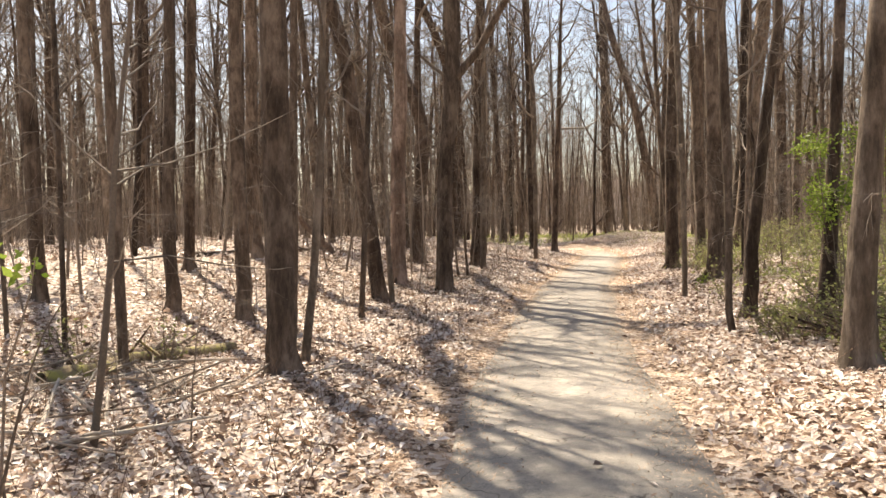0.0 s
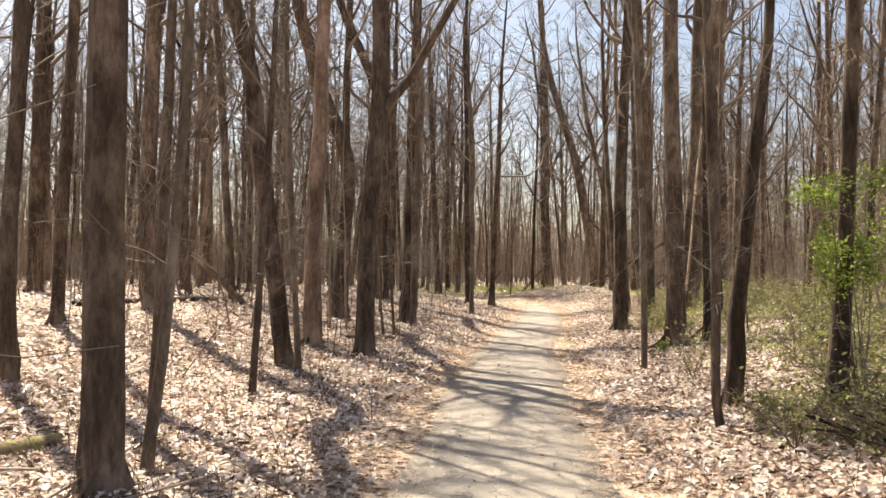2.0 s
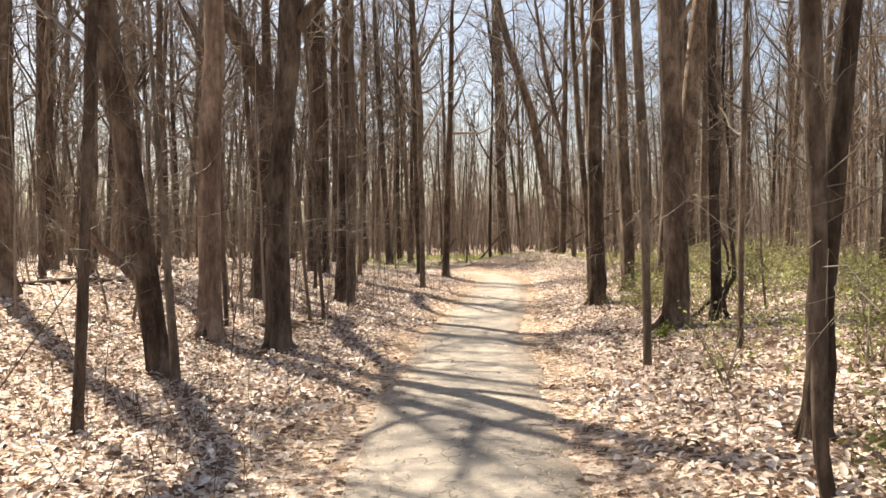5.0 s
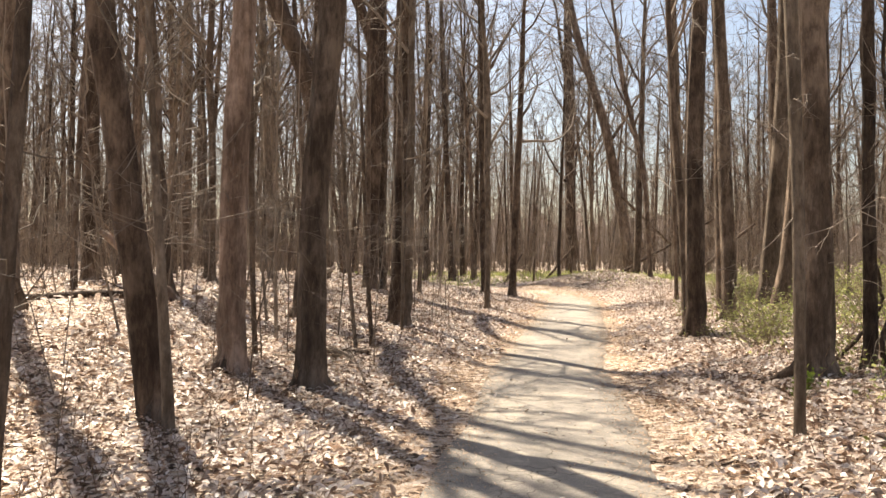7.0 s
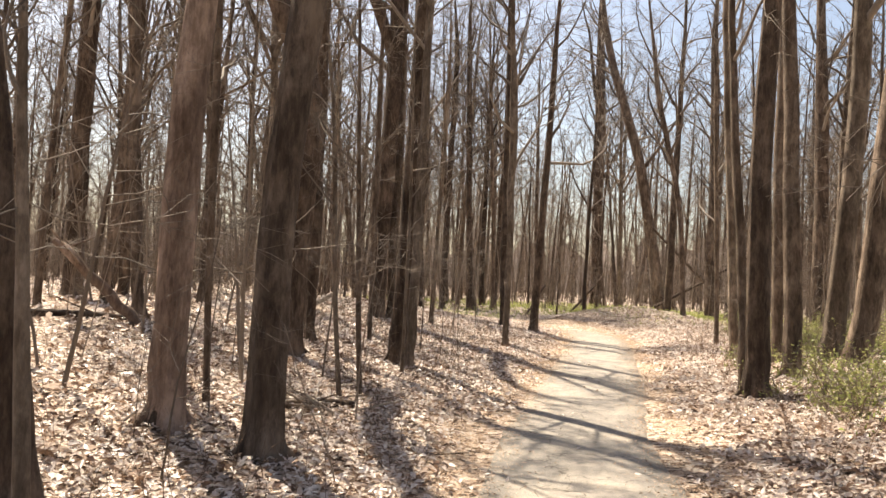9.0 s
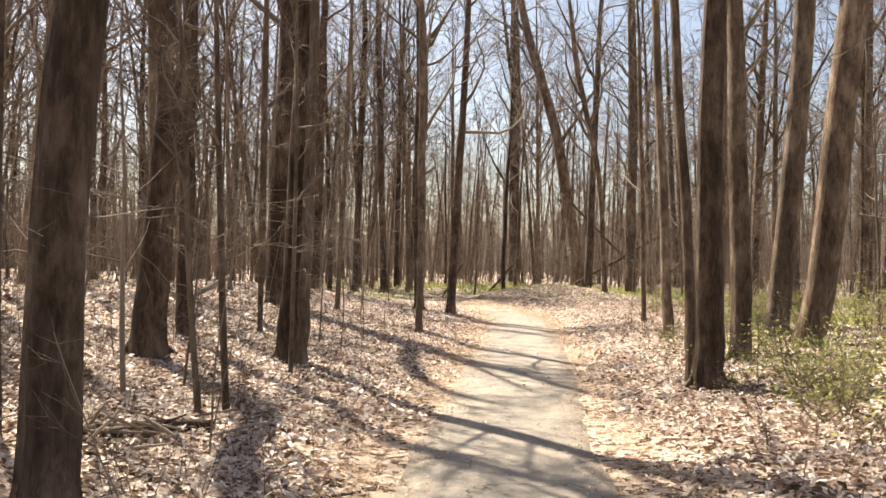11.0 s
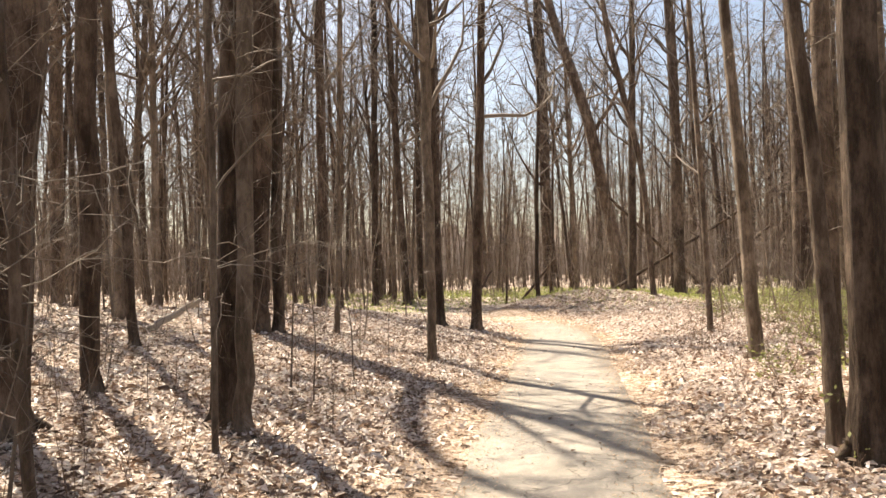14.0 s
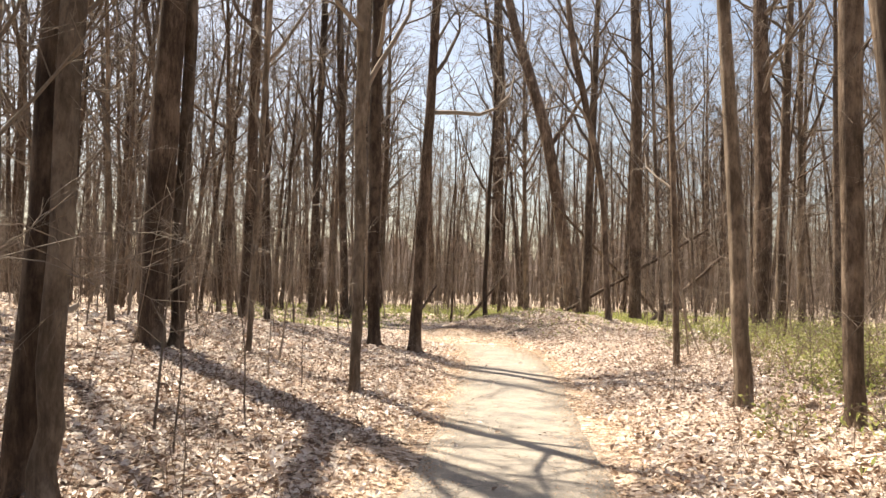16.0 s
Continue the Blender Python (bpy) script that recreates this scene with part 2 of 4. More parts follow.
half = 0.86 + 0.1 * smooth(10, 40, soft_course[:, 1])
left, right = half + ragged(len(ts), 0.08), half + ragged(len(ts), 0.08)
cross = np.array([-1.0, -0.97, -0.6, 0.0, 0.6, 0.97, 1.0])
lift = np.array([-0.03, 0.012, 0.02, 0.03, 0.02, 0.012, -0.03])
rows = []
for c, h in zip(cross, lift):
    p = soft_course + norm * (c * np.where(c > 0, left, right))[:, None]
    rows.append(np.column_stack([p, np.full(len(p), -0.1 + h)]))
strip = np.stack(rows, 1)
idx = np.arange(strip.shape[0] * 7).reshape(-1, 7)
quads = np.stack([idx[:-1, 1:], idx[:-1, :-1], idx[1:, :-1], idx[1:, 1:]], -1).reshape(-1, 4)
path = new("path", mesh_from("path", strip.reshape(-1, 3), quads, ASPHALT, True))
tagged(path, "narrow worn grey asphalt footpath with cracks and leafy edges", "path", kind="structure")


# ---- tubes and trees ----
class Wood:
    """Collects tapered tubes."""

    def __init__(self):
        self.v, self.f, self.n, self.s = [], [], 0, []

    def tube(self, pts, radii, sides, phase=0.0, lumps=0.0, seed=0):
        pts, radii = np.asarray(pts, float), np.asarray(radii, float)
        d = np.gradient(pts, axis=0)
        d /= np.linalg.norm(d, axis=1)[:, None] + 1e-9
        ref = np.array([1.0, 0, 0]) if abs(d[0][0]) < 0.8 else np.array([0, 1.0, 0])
        u = np.cross(d, ref)
        u /= np.linalg.norm(u, axis=1)[:, None] + 1e-9
        w = np.cross(d, u)
        ang = phase + np.linspace(0, 2 * np.pi, sides, endpoint=False)
        k = radii[:, None] * np.ones(sides)
        if lumps:
            g = np.random.default_rng(seed)
            k = k * (1 + lumps * g.normal(0, 0.5, k.shape) + lumps * g.normal(0, 1, sides)[None])
        ring = pts[:, None] + k[..., None] * (np.cos(ang)[None, :, None] * u[:, None] + np.sin(ang)[None, :, None] * w[:, None])
        i = self.n + np.arange(len(pts) * sides).reshape(-1, sides)
        j = np.roll(i, -1, 1)
        self.v.append(ring.reshape(-1, 3))
        self.f.append(np.stack([i[:-1], j[:-1], j[1:], i[1:]], -1).reshape(-1, 4))
        self.n += ring.shape[0] * sides

    def stick(self, p, q, r):
        """A straight twig that thins to its tip."""
        self.s.append((*p, *q, r))

    def mesh(self, name, mat):
        if self.s:
            k = np.array(self.s)
            p, q, r = k[:, :3], k[:, 3:6], k[:, 6:7]
            d = q - p
            u = np.cross(d, np.where(np.abs(d[:, :1]) < 0.7 * np.linalg.norm(d, axis=1)[:, None], [[1.0, 0, 0]], [[0, 1.0, 0]]))
            u /= np.linalg.norm(u, axis=1)[:, None] + 1e-9
            w = np.cross(d, u)
            w /= np.linalg.norm(w, axis=1)[:, None] + 1e-9
            e = [u, -0.5 * u + 0.87 * w, -0.5 * u - 0.87 * w]
            ring = np.stack([p + r * a for a in e] + [q + 0.35 * r * a for a in e], 1)
            i = self.n + 6 * np.arange(len(k))[:, None]
            self.v.append(ring.reshape(-1, 3))
            self.f += [i + np.array([[a, b, b + 3, a + 3]]) for a, b in ((0, 1), (1, 2), (2, 0))]
            self.n, self.s = self.n + 6 * len(k), []
        return mesh_from(name, np.concatenate(self.v), np.concatenate(self.f), mat, True)


def wander(g, p, d, length, steps, bend, up):
    """A crooked line from p in the direction d."""
    pts, d = [np.array(p, float)], np.array(d, float)
    for _ in range(steps):
        d = d + g.normal(0, bend, 3) + np.array([0, 0, up])
        d /= np.linalg.norm(d)
        pts.append(pts[-1] + d * length / steps)
    return np.array(pts)


def fan(g, wood, pts, r0, twigs, subs, up=0.08, thin=0.006):
    """Side branches and twigs along a limb."""
    length = np.linalg.norm(np.diff(pts, axis=0), axis=1).sum()
    main = pts[-1] - pts[0]
    main /= np.linalg.norm(main) + 1e-9
    for _ in range(subs):
        k = g.uniform(0.25, 1.0) * (len(pts) - 1)
        i = min(int(k), len(pts) - 2)
        p = pts[i] + (k - i) * (pts[i + 1] - pts[i])
        d = main * g.uniform(0.4, 1.0) + g.normal(0, 0.55, 3)
        d /= np.linalg.norm(d)
        q = wander(g, p, d, length * g.uniform(0.3, 0.55), 3, 0.22, up)
        r = max(thin, r0 * 0.4 * (1 - 0.6 * k / len(pts)))
        wood.tube(q, np.linspace(r, thin * 0.8, 4), 4 if r > 0.012 else 3)
        for _ in range(twigs):
            k2 = g.uniform(0.2, 1.0) * 2.99
            i2 = int(k2)
            p2 = q[i2] + (k2 - i2) * (q[i2 + 1] - q[i2])
            d2 = d + g.normal(0, 0.6, 3)
            d2 /= np.linalg.norm(d2)
            tip = p2 + d2 * length * g.uniform(0.12, 0.3)
            wood.stick(p2, tip, thin * 0.9)
            if g.uniform() < 0.5:
                wood.stick((p2 + tip) / 2, (p2 + tip) / 2 + (d2 + g.normal(0, 0.7, 3)) * length * 0.1, thin * 0.6)


def crown_of(g, wood, trunk, radii, base, limbs, reach, subs, twigs, thin=0.006):
    top = trunk[-1][2] - trunk[0][2]
    for n in range(limbs):
        h = base + (top - base) * ((n + g.uniform(0, 1)) / limbs) ** 0.9
        z = trunk[:, 2] - trunk[0][2]
        p = np.array([np.interp(h, z, trunk[:, k]) for k in range(3)])
        r = np.interp(h, z, radii)
        a, rise = g.uniform(0, 2 * np.pi), g.uniform(0.3, 1.5)
        d = np.array([np.cos(a), np.sin(a), rise])
        d /= np.linalg.norm(d)
        length = reach * (1.0 - 0.55 * (h - base) / max(0.1, top - base)) * g.uniform(0.6, 1.1)
        q = wander(g, p, d, length, 6, 0.2, 0.12)
        rl = max(thin * 1.3, min(r * 0.55, 0.02 * length))
        wood.tube(q, np.linspace(rl, thin, 7), 5 if rl > 0.02 else 4)
        fan(g, wood, q, rl, twigs, subs, thin=thin)


def part(name, mesh, parent, label=""):
    ob = new(name, mesh)
    ob.parent = parent
    if label:
        tagged(ob, label)
    return ob


LABELS = {
    "dark": ("leafless forest tree with dark furrowed bark rising from leaf litter", "leafless slender young tree with dark bark in leaf litter"),
    "brown": ("leafless forest tree with plain brown bark in leaf litter", "leafless slender brown young tree in leaf litter"),
    "grey": ("leafless tree with smooth grey bark standing in leaf litter", "leafless slender pale grey young tree in leaf litter"),
    "red": ("leafless tree with reddish scaly bark and dark rotted foot", "leafless slender reddish young tree"),
}
serial = [100]
STANDS = []


def tree(x, y, kind, high, bends, limbs=None, forks=(), boughs=(), label="", foot=0.0):
    """A tree on the ground at x, y. bends: rows of (height, off in x, off in y, radius); forks: (height, heading in degrees, rise, length, radius);
    boughs: crooked limbs, each given as rows like bends."""
    serial[0] += 1
    g = np.random.default_rng(serial[0])
    STANDS.append((x, y))
    z0 = float(land(x, y)) - 0.06
    b = np.array(bends, float)
    b[:, 0] += 0.06
    b[0, 0] = 0
    slim = b[:, 3].max() < 0.085
    b[:, 3] *= 0.9 if slim else 0.86
    r0 = b[0, 3]
    lean = (b[-1, 1:3] - b[0, 1:3]) / b[-1, 0]
    last = b[-1]
    extra = []
    if high > last[0] + 1:
        for k in (0.33, 0.66, 1.0):
            dz = (high - last[0]) * k
            off = last[1:3] + lean * dz * (0.9 - 0.3 * k) + g.normal(0, 0.12 if slim else 0.25, 2) * k
            extra.append((last[0] + dz, off[0], off[1], max(0.012, min(last[3], r0) * (1 - 0.85 * k))))
    b = np.vstack([b, *[np.array(e)[None] for e in extra]]) if extra else b
    hs = np.unique(np.concatenate([[0, 0.06, 0.16, 0.32, 0.6], np.linspace(1.0, b[-1, 0], (10 if slim else 16) + 2 * max(0, len(bends) - 4))]))
    pts = np.stack([np.interp(hs, b[:, 0], b[:, k]) for k in (1, 2)] + [hs], 1)
    if len(pts) > 8:
        for k in (0, 1):
            pts[4:-1, k] = (pts[3:-2, k] + 2 * pts[4:-1, k] + pts[5:, k]) / 4
    radii = np.interp(hs, b[:, 0], b[:, 3])
    flare = 1 + (0.25 if slim else 0.45) * np.exp(-hs / 0.16)
    anchor = new("tree", None)
    anchor.location = (x, y, z0)
    tagged(anchor, label or LABELS[kind][1 if slim else 0], "tree", group="leafless forest trees")
    trunk = Wood()
    body = pts.copy()
    if not slim:
        body[:, :2] += g.normal(0, 0.012, (len(body), 2)) * (hs > 0.3)[:, None]
    trunk.tube(body, radii * flare, 9 if slim else 16, g.uniform(0, 6), 0.06 if slim else 0.075, serial[0])
    if not slim:
        for a in g.uniform(0, 6.28, 4):
            d = np.array([math.cos(a), math.sin(a), 0])
            root = [d * r0 * 0.5 + (0, 0, 0.3), d * r0 * 1.05 + (0, 0, 0.13), d * r0 * 1.7 + (0, 0, 0.05), d * r0 * 2.4 + (0, 0, -0.03)]
            trunk.tube(root, [r0 * 0.4, r0 * 0.38, r0 * 0.26, r0 * 0.1], 6)
    part("trunk", trunk.mesh("trunk", BARK[kind]), anchor)
    if foot:
        fh = np.linspace(0.02, foot, 6)
        scar = Wood()
        off = np.array([math.cos(-1.7), math.sin(-1.7)]) * r0 * 0.3
        ctr = np.stack([np.interp(fh, hs, body[:, k]) for k in range(3)], 1)
        ctr[:, :2] += off
        scar.tube(ctr, np.interp(fh, hs, radii * flare) * np.linspace(0.86, 0.35, 6), 10, 0, 0.08, 5)
        part("rotten_wood", scar.mesh("rotten_wood", BARK["dark"]), anchor, "dark rotted wood at the foot")
    crown = Wood()
    for h, heading, rise, length, r in forks:
        p = np.array([np.interp(h, hs, body[:, k]) for k in range(3)])
        a = radians(heading)
        d = np.array([math.cos(a), math.sin(a), rise])
        q = wander(g, p, d / np.linalg.norm(d), length, 7, 0.1, 0.06)
        limb = Wood()
        limb.tube(q, np.linspace(r, r * 0.25, 8), 8, 0, 0.05, serial[0] + 7)
        part("limb", limb.mesh("limb", BARK[kind]), anchor)
        fan(g, crown, q, r * 0.5, 4, 9, thin=0.007)
    for row in boughs:
        k = np.array(row, float)
        q = np.stack([np.interp(np.linspace(k[0, 0], k[-1, 0], 12), k[:, 0], k[:, c]) for c in (1, 2, 0)], 1)
        q[1:-1] = (q[:-2] + 2 * q[1:-1] + q[2:]) / 4
        limb = Wood()
        limb.tube(q, np.interp(q[:, 2], k[:, 0], k[:, 3]), 8, 0, 0.05, serial[0] + 9)
        part("limb", limb.mesh("limb", BARK[kind]), anchor)
        fan(g, crown, q, 0.05, 4, 9, thin=0.007)
    top = hs[-1]
    first = top * (0.3 if slim else 0.36)
    crown_of(g, crown, body, radii, first, limbs or (12 if slim else 15), top * (0.17 if slim else 0.25), 6 if slim else 7, 5, 0.005 if slim else 0.007)
    for _ in range(6 if slim else 5):
        h = g.uniform(1.3, first)
        p = np.array([np.interp(h, hs, body[:, k]) for k in range(3)])
        a = g.uniform(0, 6.28)
        q = wander(g, p, (math.cos(a), math.sin(a), g.uniform(-0.1, 0.4)), g.uniform(0.5, 1.4), 4, 0.3, 0.02)
        crown.tube(q, np.linspace(0.006, 0.002, 5), 3)
        fan(g, crown, q, 0.006, 2, 4, 0.0, 0.0025)
    part("crown", crown.mesh("crown", TWIG), anchor, "bare grey-brown branches and twigs")
    return anchor


tree(-3.24, 7.80, "brown", 18, [(0.00, 0.00, 0.00, 0.174), (1.62, -0.03, -0.00, 0.163), (3.72, -0.02, -0.00, 0.152)])
tree(-3.03, 8.46, "grey", 9, [(0.00, 0.00, 0.00, 0.055), (1.17, 0.13, 0.00, 0.049), (2.50, 0.26, 0.01, 0.046), (3.95, 0.27, 0.01, 0.040)])
tree(-1.57, 14.98, "dark", 18, [(0.00, 0.00, 0.00, 0.166), (1.05, -0.13, -0.02, 0.166), (2.06, -0.27, -0.04, 0.161), (3.42, -0.44, -0.07, 0.158), (4.6, -0.6, -0.07, 0.155), (5.4, -0.75, -0.07, 0.155), (6.35, -1.02, -0.07, 0.17),
                                (7.2, -1.62, -0.07, 0.18), (7.6, -1.82, -0.07, 0.18), (8.25, -1.95, -0.07, 0.16), (10.1, -2.44, -0.07, 0.15), (11.8, -2.95, -0.07, 0.14), (14.0, -3.66, -0.07, 0.12)],
     boughs=[[(6.5, -1.1, -0.07, 0.06), (7.4, -0.8, -0.1, 0.04), (9.2, -0.4, -0.1, 0.025), (11.0, 0.3, -0.1, 0.012)]])
tree(-1.40, 14.44, "grey", 8, [(0.00, 0.00, 0.00, 0.058), (0.87, -0.04, -0.00, 0.053), (1.67, -0.08, -0.01, 0.042), (2.67, -0.16, -0.02, 0.032)])
tree(-0.97, 17.18, "red", 18, [(0.00, 0.00, 0.00, 0.196), (1.64, 0.03, 0.00, 0.189), (2.61, 0.06, 0.00, 0.183), (4.24, 0.13, 0.01, 0.169)], foot=0.62)
tree(-0.05, 16.45, "brown", 18, [(0.00, 0.00, 0.00, 0.194), (1.74, 0.03, -0.00, 0.181), (2.97, 0.09, -0.00, 0.169), (4.20, 0.24, -0.01, 0.181), (6.0, 0.3, 0.0, 0.16), (8.9, 0.05, 0.0, 0.13), (11.0, -0.45, 0.0, 0.1)], forks=[(4.6, -15, 1.15, 6.0, 0.1)])
tree(2.06, 23.10, "dark", 18, [(0.00, 0.00, 0.00, 0.190), (3.00, 0.10, -0.02, 0.175), (6.20, 0.18, -0.02, 0.160), (8.9, 0.3, -0.02, 0.13), (11.6, 0.17, -0.02, 0.1)])
tree(6.79, 19.76, "dark", 18, [(0.00, 0.00, 0.00, 0.203), (1.77, -0.00, 0.00, 0.173), (3.95, -0.01, 0.00, 0.161)])
tree(6.99, 20.38, "brown", 13, [(0.00, 0.00, 0.00, 0.090), (1.50, -0.04, 0.03, 0.077), (2.99, -0.13, 0.09, 0.074), (4.20, -0.21, 0.15, 0.070)])
tree(1.93, 5.75, "grey", 18, [(0.00, 0.00, 0.00, 0.171), (1.47, 0.03, -0.03, 0.139), (2.22, 0.07, -0.06, 0.121), (3.44, 0.16, -0.13, 0.107)])
tree(3.22, 8.07, "dark", 18, [(0.00, 0.00, 0.00, 0.132), (1.27, 0.05, -0.05, 0.097), (2.34, 0.09, -0.09, 0.088), (3.20, 0.11, -0.11, 0.083)])
tree(7.20, 11.50, "dark", 18, [(0.00, 0.00, 0.00, 0.097), (2.58, 0.05, -0.04, 0.097), (5.03, 0.13, -0.11, 0.097)])
tree(2.96, 9.36, "dark", 18, [(0.00, 0.00, 0.00, 0.114), (1.39, 0.05, -0.04, 0.098), (2.16, 0.09, -0.07, 0.082), (3.01, 0.24, -0.18, 0.076), (3.67, 0.26, -0.20, 0.065)])
tree(2.17, 8.36, "brown", 9, [(0.00, 0.00, 0.00, 0.045), (0.45, -0.07, 0.03, 0.047), (0.81, -0.03, 0.03, 0.050), (1.67, -0.04, 0.03, 0.055), (2.54, -0.06, 0.04, 0.064), (3.41, -0.08, 0.06, 0.059)])
rooted = tree(5.40, 14.77, "brown", 18, [(0.00, 0.00, 0.00, 0.215), (1.2, -0.01, 0.0, 0.2), (2.69, -0.02, 0.00, 0.185), (5.48, -0.10, 0.06, 0.16)])
root = Wood()
root.tube([(-0.05, 0.0, 0.46), (-0.15, 0.03, 0.28), (-0.24, 0.08, 0.15), (-0.34, 0.14, 0.09), (-0.46, 0.18, 0.03)], [0.06, 0.075, 0.065, 0.05, 0.02], 8, 0, 0.08, 3)
part("root", root.mesh("root", BARK["dark"]), rooted, "dark exposed root arching into the leaves")
tree(5.95, 14.65, "dark", 14, [(0.00, 0.00, 0.00, 0.09), (0.9, 0.05, 0.01, 0.085), (1.8, -0.04, 0.0, 0.08), (3.07, 0.06, 0.01, 0.08), (4.2, -0.05, 0.0, 0.075), (5.40, 0.08, 0.00, 0.07)])
tree(3.72, 12.80, "grey", 11, [(0.00, 0.00, 0.00, 0.051), (1.84, 0.00, -0.00, 0.055), (3.38, -0.05, 0.03, 0.063), (4.93, -0.12, 0.07, 0.059)])
tree(8.27, 34.97, "dark", 15, [(0.00, 0.00, 0.00, 0.168), (4.81, 0.19, -0.06, 0.133), (8.35, 0.34, -0.10, 0.112)])
tree(5.48, 28.42, "grey", 12, [(0.00, 0.00, 0.00, 0.086), (3.22, 0.01, -0.00, 0.095), (5.97, -0.03, 0.01, 0.114)])
tree(7.59, 36.17, "dark", 18, [(0.00, 0.00, 0.00, 0.162), (4.16, -0.08, 0.02, 0.147), (8.63, -0.13, 0.03, 0.147)])
tree(20.62, 50.72, "brown", 23, [(0.00, 0.00, 0.00, 0.440), (4.04, -0.59, 0.30, 0.358), (8.96, -1.37, 0.71, 0.330), (11.47, -2.07, 1.07, 0.303), (14.31, -2.89, 1.49, 0.275)], forks=[(8, 20, 1.2, 7, 0.12)])
tree(23.13, 66.64, "dark", 27, [(0.00, 0.00, 0.00, 0.499), (8.20, -0.11, 0.04, 0.422), (17.44, -0.21, 0.08, 0.422)], forks=[(15, 150, 1.6, 9, 0.2), (9, 20, 1.1, 8, 0.12), (7, 170, 0.8, 6, 0.1)])
tree(8.38, 21.25, "brown", 18, [(0.00, 0.00, 0.00, 0.160), (2.86, -0.02, 0.01, 0.148), (6.13, -0.17, 0.11, 0.126)])
tree(10.34, 22.90, "grey", 18, [(0.00, 0.00, 0.00, 0.246), (2.43, 0.15, -0.12, 0.211), (4.61, 0.30, -0.23, 0.199), (7.37, 0.33, -0.25, 0.187)])
tree(9.40, 21.02, "brown", 18, [(0.00, 0.00, 0.00, 0.236), (2.28, 0.25, -0.20, 0.246), (4.63, 0.36, -0.29, 0.236), (6.51, 0.58, -0.47, 0.236)])
tree(9.93, 25.55, "grey", 18, [(0.00, 0.00, 0.00, 0.133), (2.09, -0.06, 0.05, 0.120), (3.70, -0.16, 0.12, 0.107), (5.32, -0.22, 0.17, 0.103)])
tree(12.52, 30.81, "brown", 10, [(0.00, 0.00, 0.00, 0.076), (2.44, -0.05, 0.03, 0.069), (7.28, -0.20, 0.13, 0.063)])
tree(9.54, 23.37, "brown", 18, [(0.00, 0.00, 0.00, 0.123), (1.84, -0.01, 0.00, 0.137), (4.42, -0.04, 0.03, 0.159)])
tree(0.16, 22.40, "dark", 18, [(0.00, 0.00, 0.00, 0.263), (1.69, 0.07, 0.01, 0.213), (2.87, 0.18, 0.01, 0.207), (3.8, 0.27, 0.03, 0.22), (4.6, 0.1, 0.03, 0.22), (5.6, -0.4, 0.03, 0.21), (6.5, -0.72, 0.03, 0.2), (8.7, -1.25, 0.03, 0.18), (10.6, -1.6, 0.03, 0.17),
                               (12.0, -2.25, 0.03, 0.13), (14.5, -3.15, 0.03, 0.1), (17.5, -3.6, 0.03, 0.06)], boughs=[[(10.4, -1.55, 0.03, 0.12), (12.2, -1.45, 0.03, 0.1), (14.0, -0.85, 0.03, 0.07), (16.0, -0.45, 0.03, 0.03)]])
tree(1.08, 19.47, "brown", 8, [(0.00, 0.00, 0.00, 0.041), (1.35, -0.08, -0.01, 0.039), (2.64, -0.14, -0.01, 0.034), (3.50, -0.18, -0.02, 0.032)])
tree(2.20, 22.72, "grey", 14, [(0.00, 0.00, 0.00, 0.100), (1.97, 0.04, 0.00, 0.095), (4.00, 0.07, 0.00, 0.090)])
tree(2.59, 31.32, "dark", 18, [(0.00, 0.00, 0.00, 0.250), (3.59, 0.06, -0.00, 0.284), (6.26, 0.2, -0.00, 0.27), (8.8, 0.18, 0.0, 0.22), (10.5, 0.2, 0.0, 0.18), (14.5, -0.45, 0.0, 0.1)],
     boughs=[[(7.2, 0.15, 0.0, 0.17), (8.7, -0.3, 0.0, 0.17), (9.9, -1.0, 0.0, 0.17), (11.8, -1.65, 0.0, 0.15), (13.1, -2.05, 0.0, 0.12), (15.5, -2.2, 0.0, 0.05)]])
tree(3.00, 31.49, "brown", 18, [(0.00, 0.00, 0.00, 0.132), (3.68, 0.04, -0.00, 0.121), (6.40, 0.08, -0.00, 0.110)])
tree(4.80, 40.20, "dark", 18, [(0.00, 0.00, 0.00, 0.189), (5.00, 0.08, -0.01, 0.172), (9.29, 0.07, -0.01, 0.163)])
# swelling near 11 m is added, out of view, to shade a spot on the path
tree(0.59, 24.38, "dark", 18, [(0.00, 0.00, 0.00, 0.105), (1.73, 0.00, 0.00, 0.130), (3.94, -0.04, -0.01, 0.132), (8.5, 0.0, 0.0, 0.1), (10.6, 0.25, 0.0, 0.1), (11.0, 0.3, 0.0, 0.24), (11.4, 0.35, 0.0, 0.24), (11.8, 0.4, 0.0, 0.07)])
tree(0.63, 27.96, "brown", 18, [(0.00, 0.00, 0.00, 0.086), (2.53, -0.10, -0.02, 0.086), (4.90, -0.33, -0.05, 0.078)])
tree(1.96, 21.85, "grey", 7, [(0.00, 0.00, 0.00, 0.032), (1.47, 0.01, 0.00, 0.030), (2.68, 0.02, 0.00, 0.026), (3.50, 0.00, 0.00, 0.026)])
tree(4.24, 31.81, "grey", 10, [(0.00, 0.00, 0.00, 0.056), (3.35, 0.10, -0.01, 0.051), (6.75, 0.22, -0.02, 0.051)])
tree(9.90, 51.38, "dark", 18, [(0.00, 0.00, 0.00, 0.204), (7.39, -0.34, 0.07, 0.178), (13.81, -0.57, 0.12, 0.165)])
tree(8.59, 52.43, "dark", 18, [(0.00, 0.00, 0.00, 0.182), (7.53, 0.10, -0.02, 0.169), (14.09, 0.25, -0.04, 0.156)])
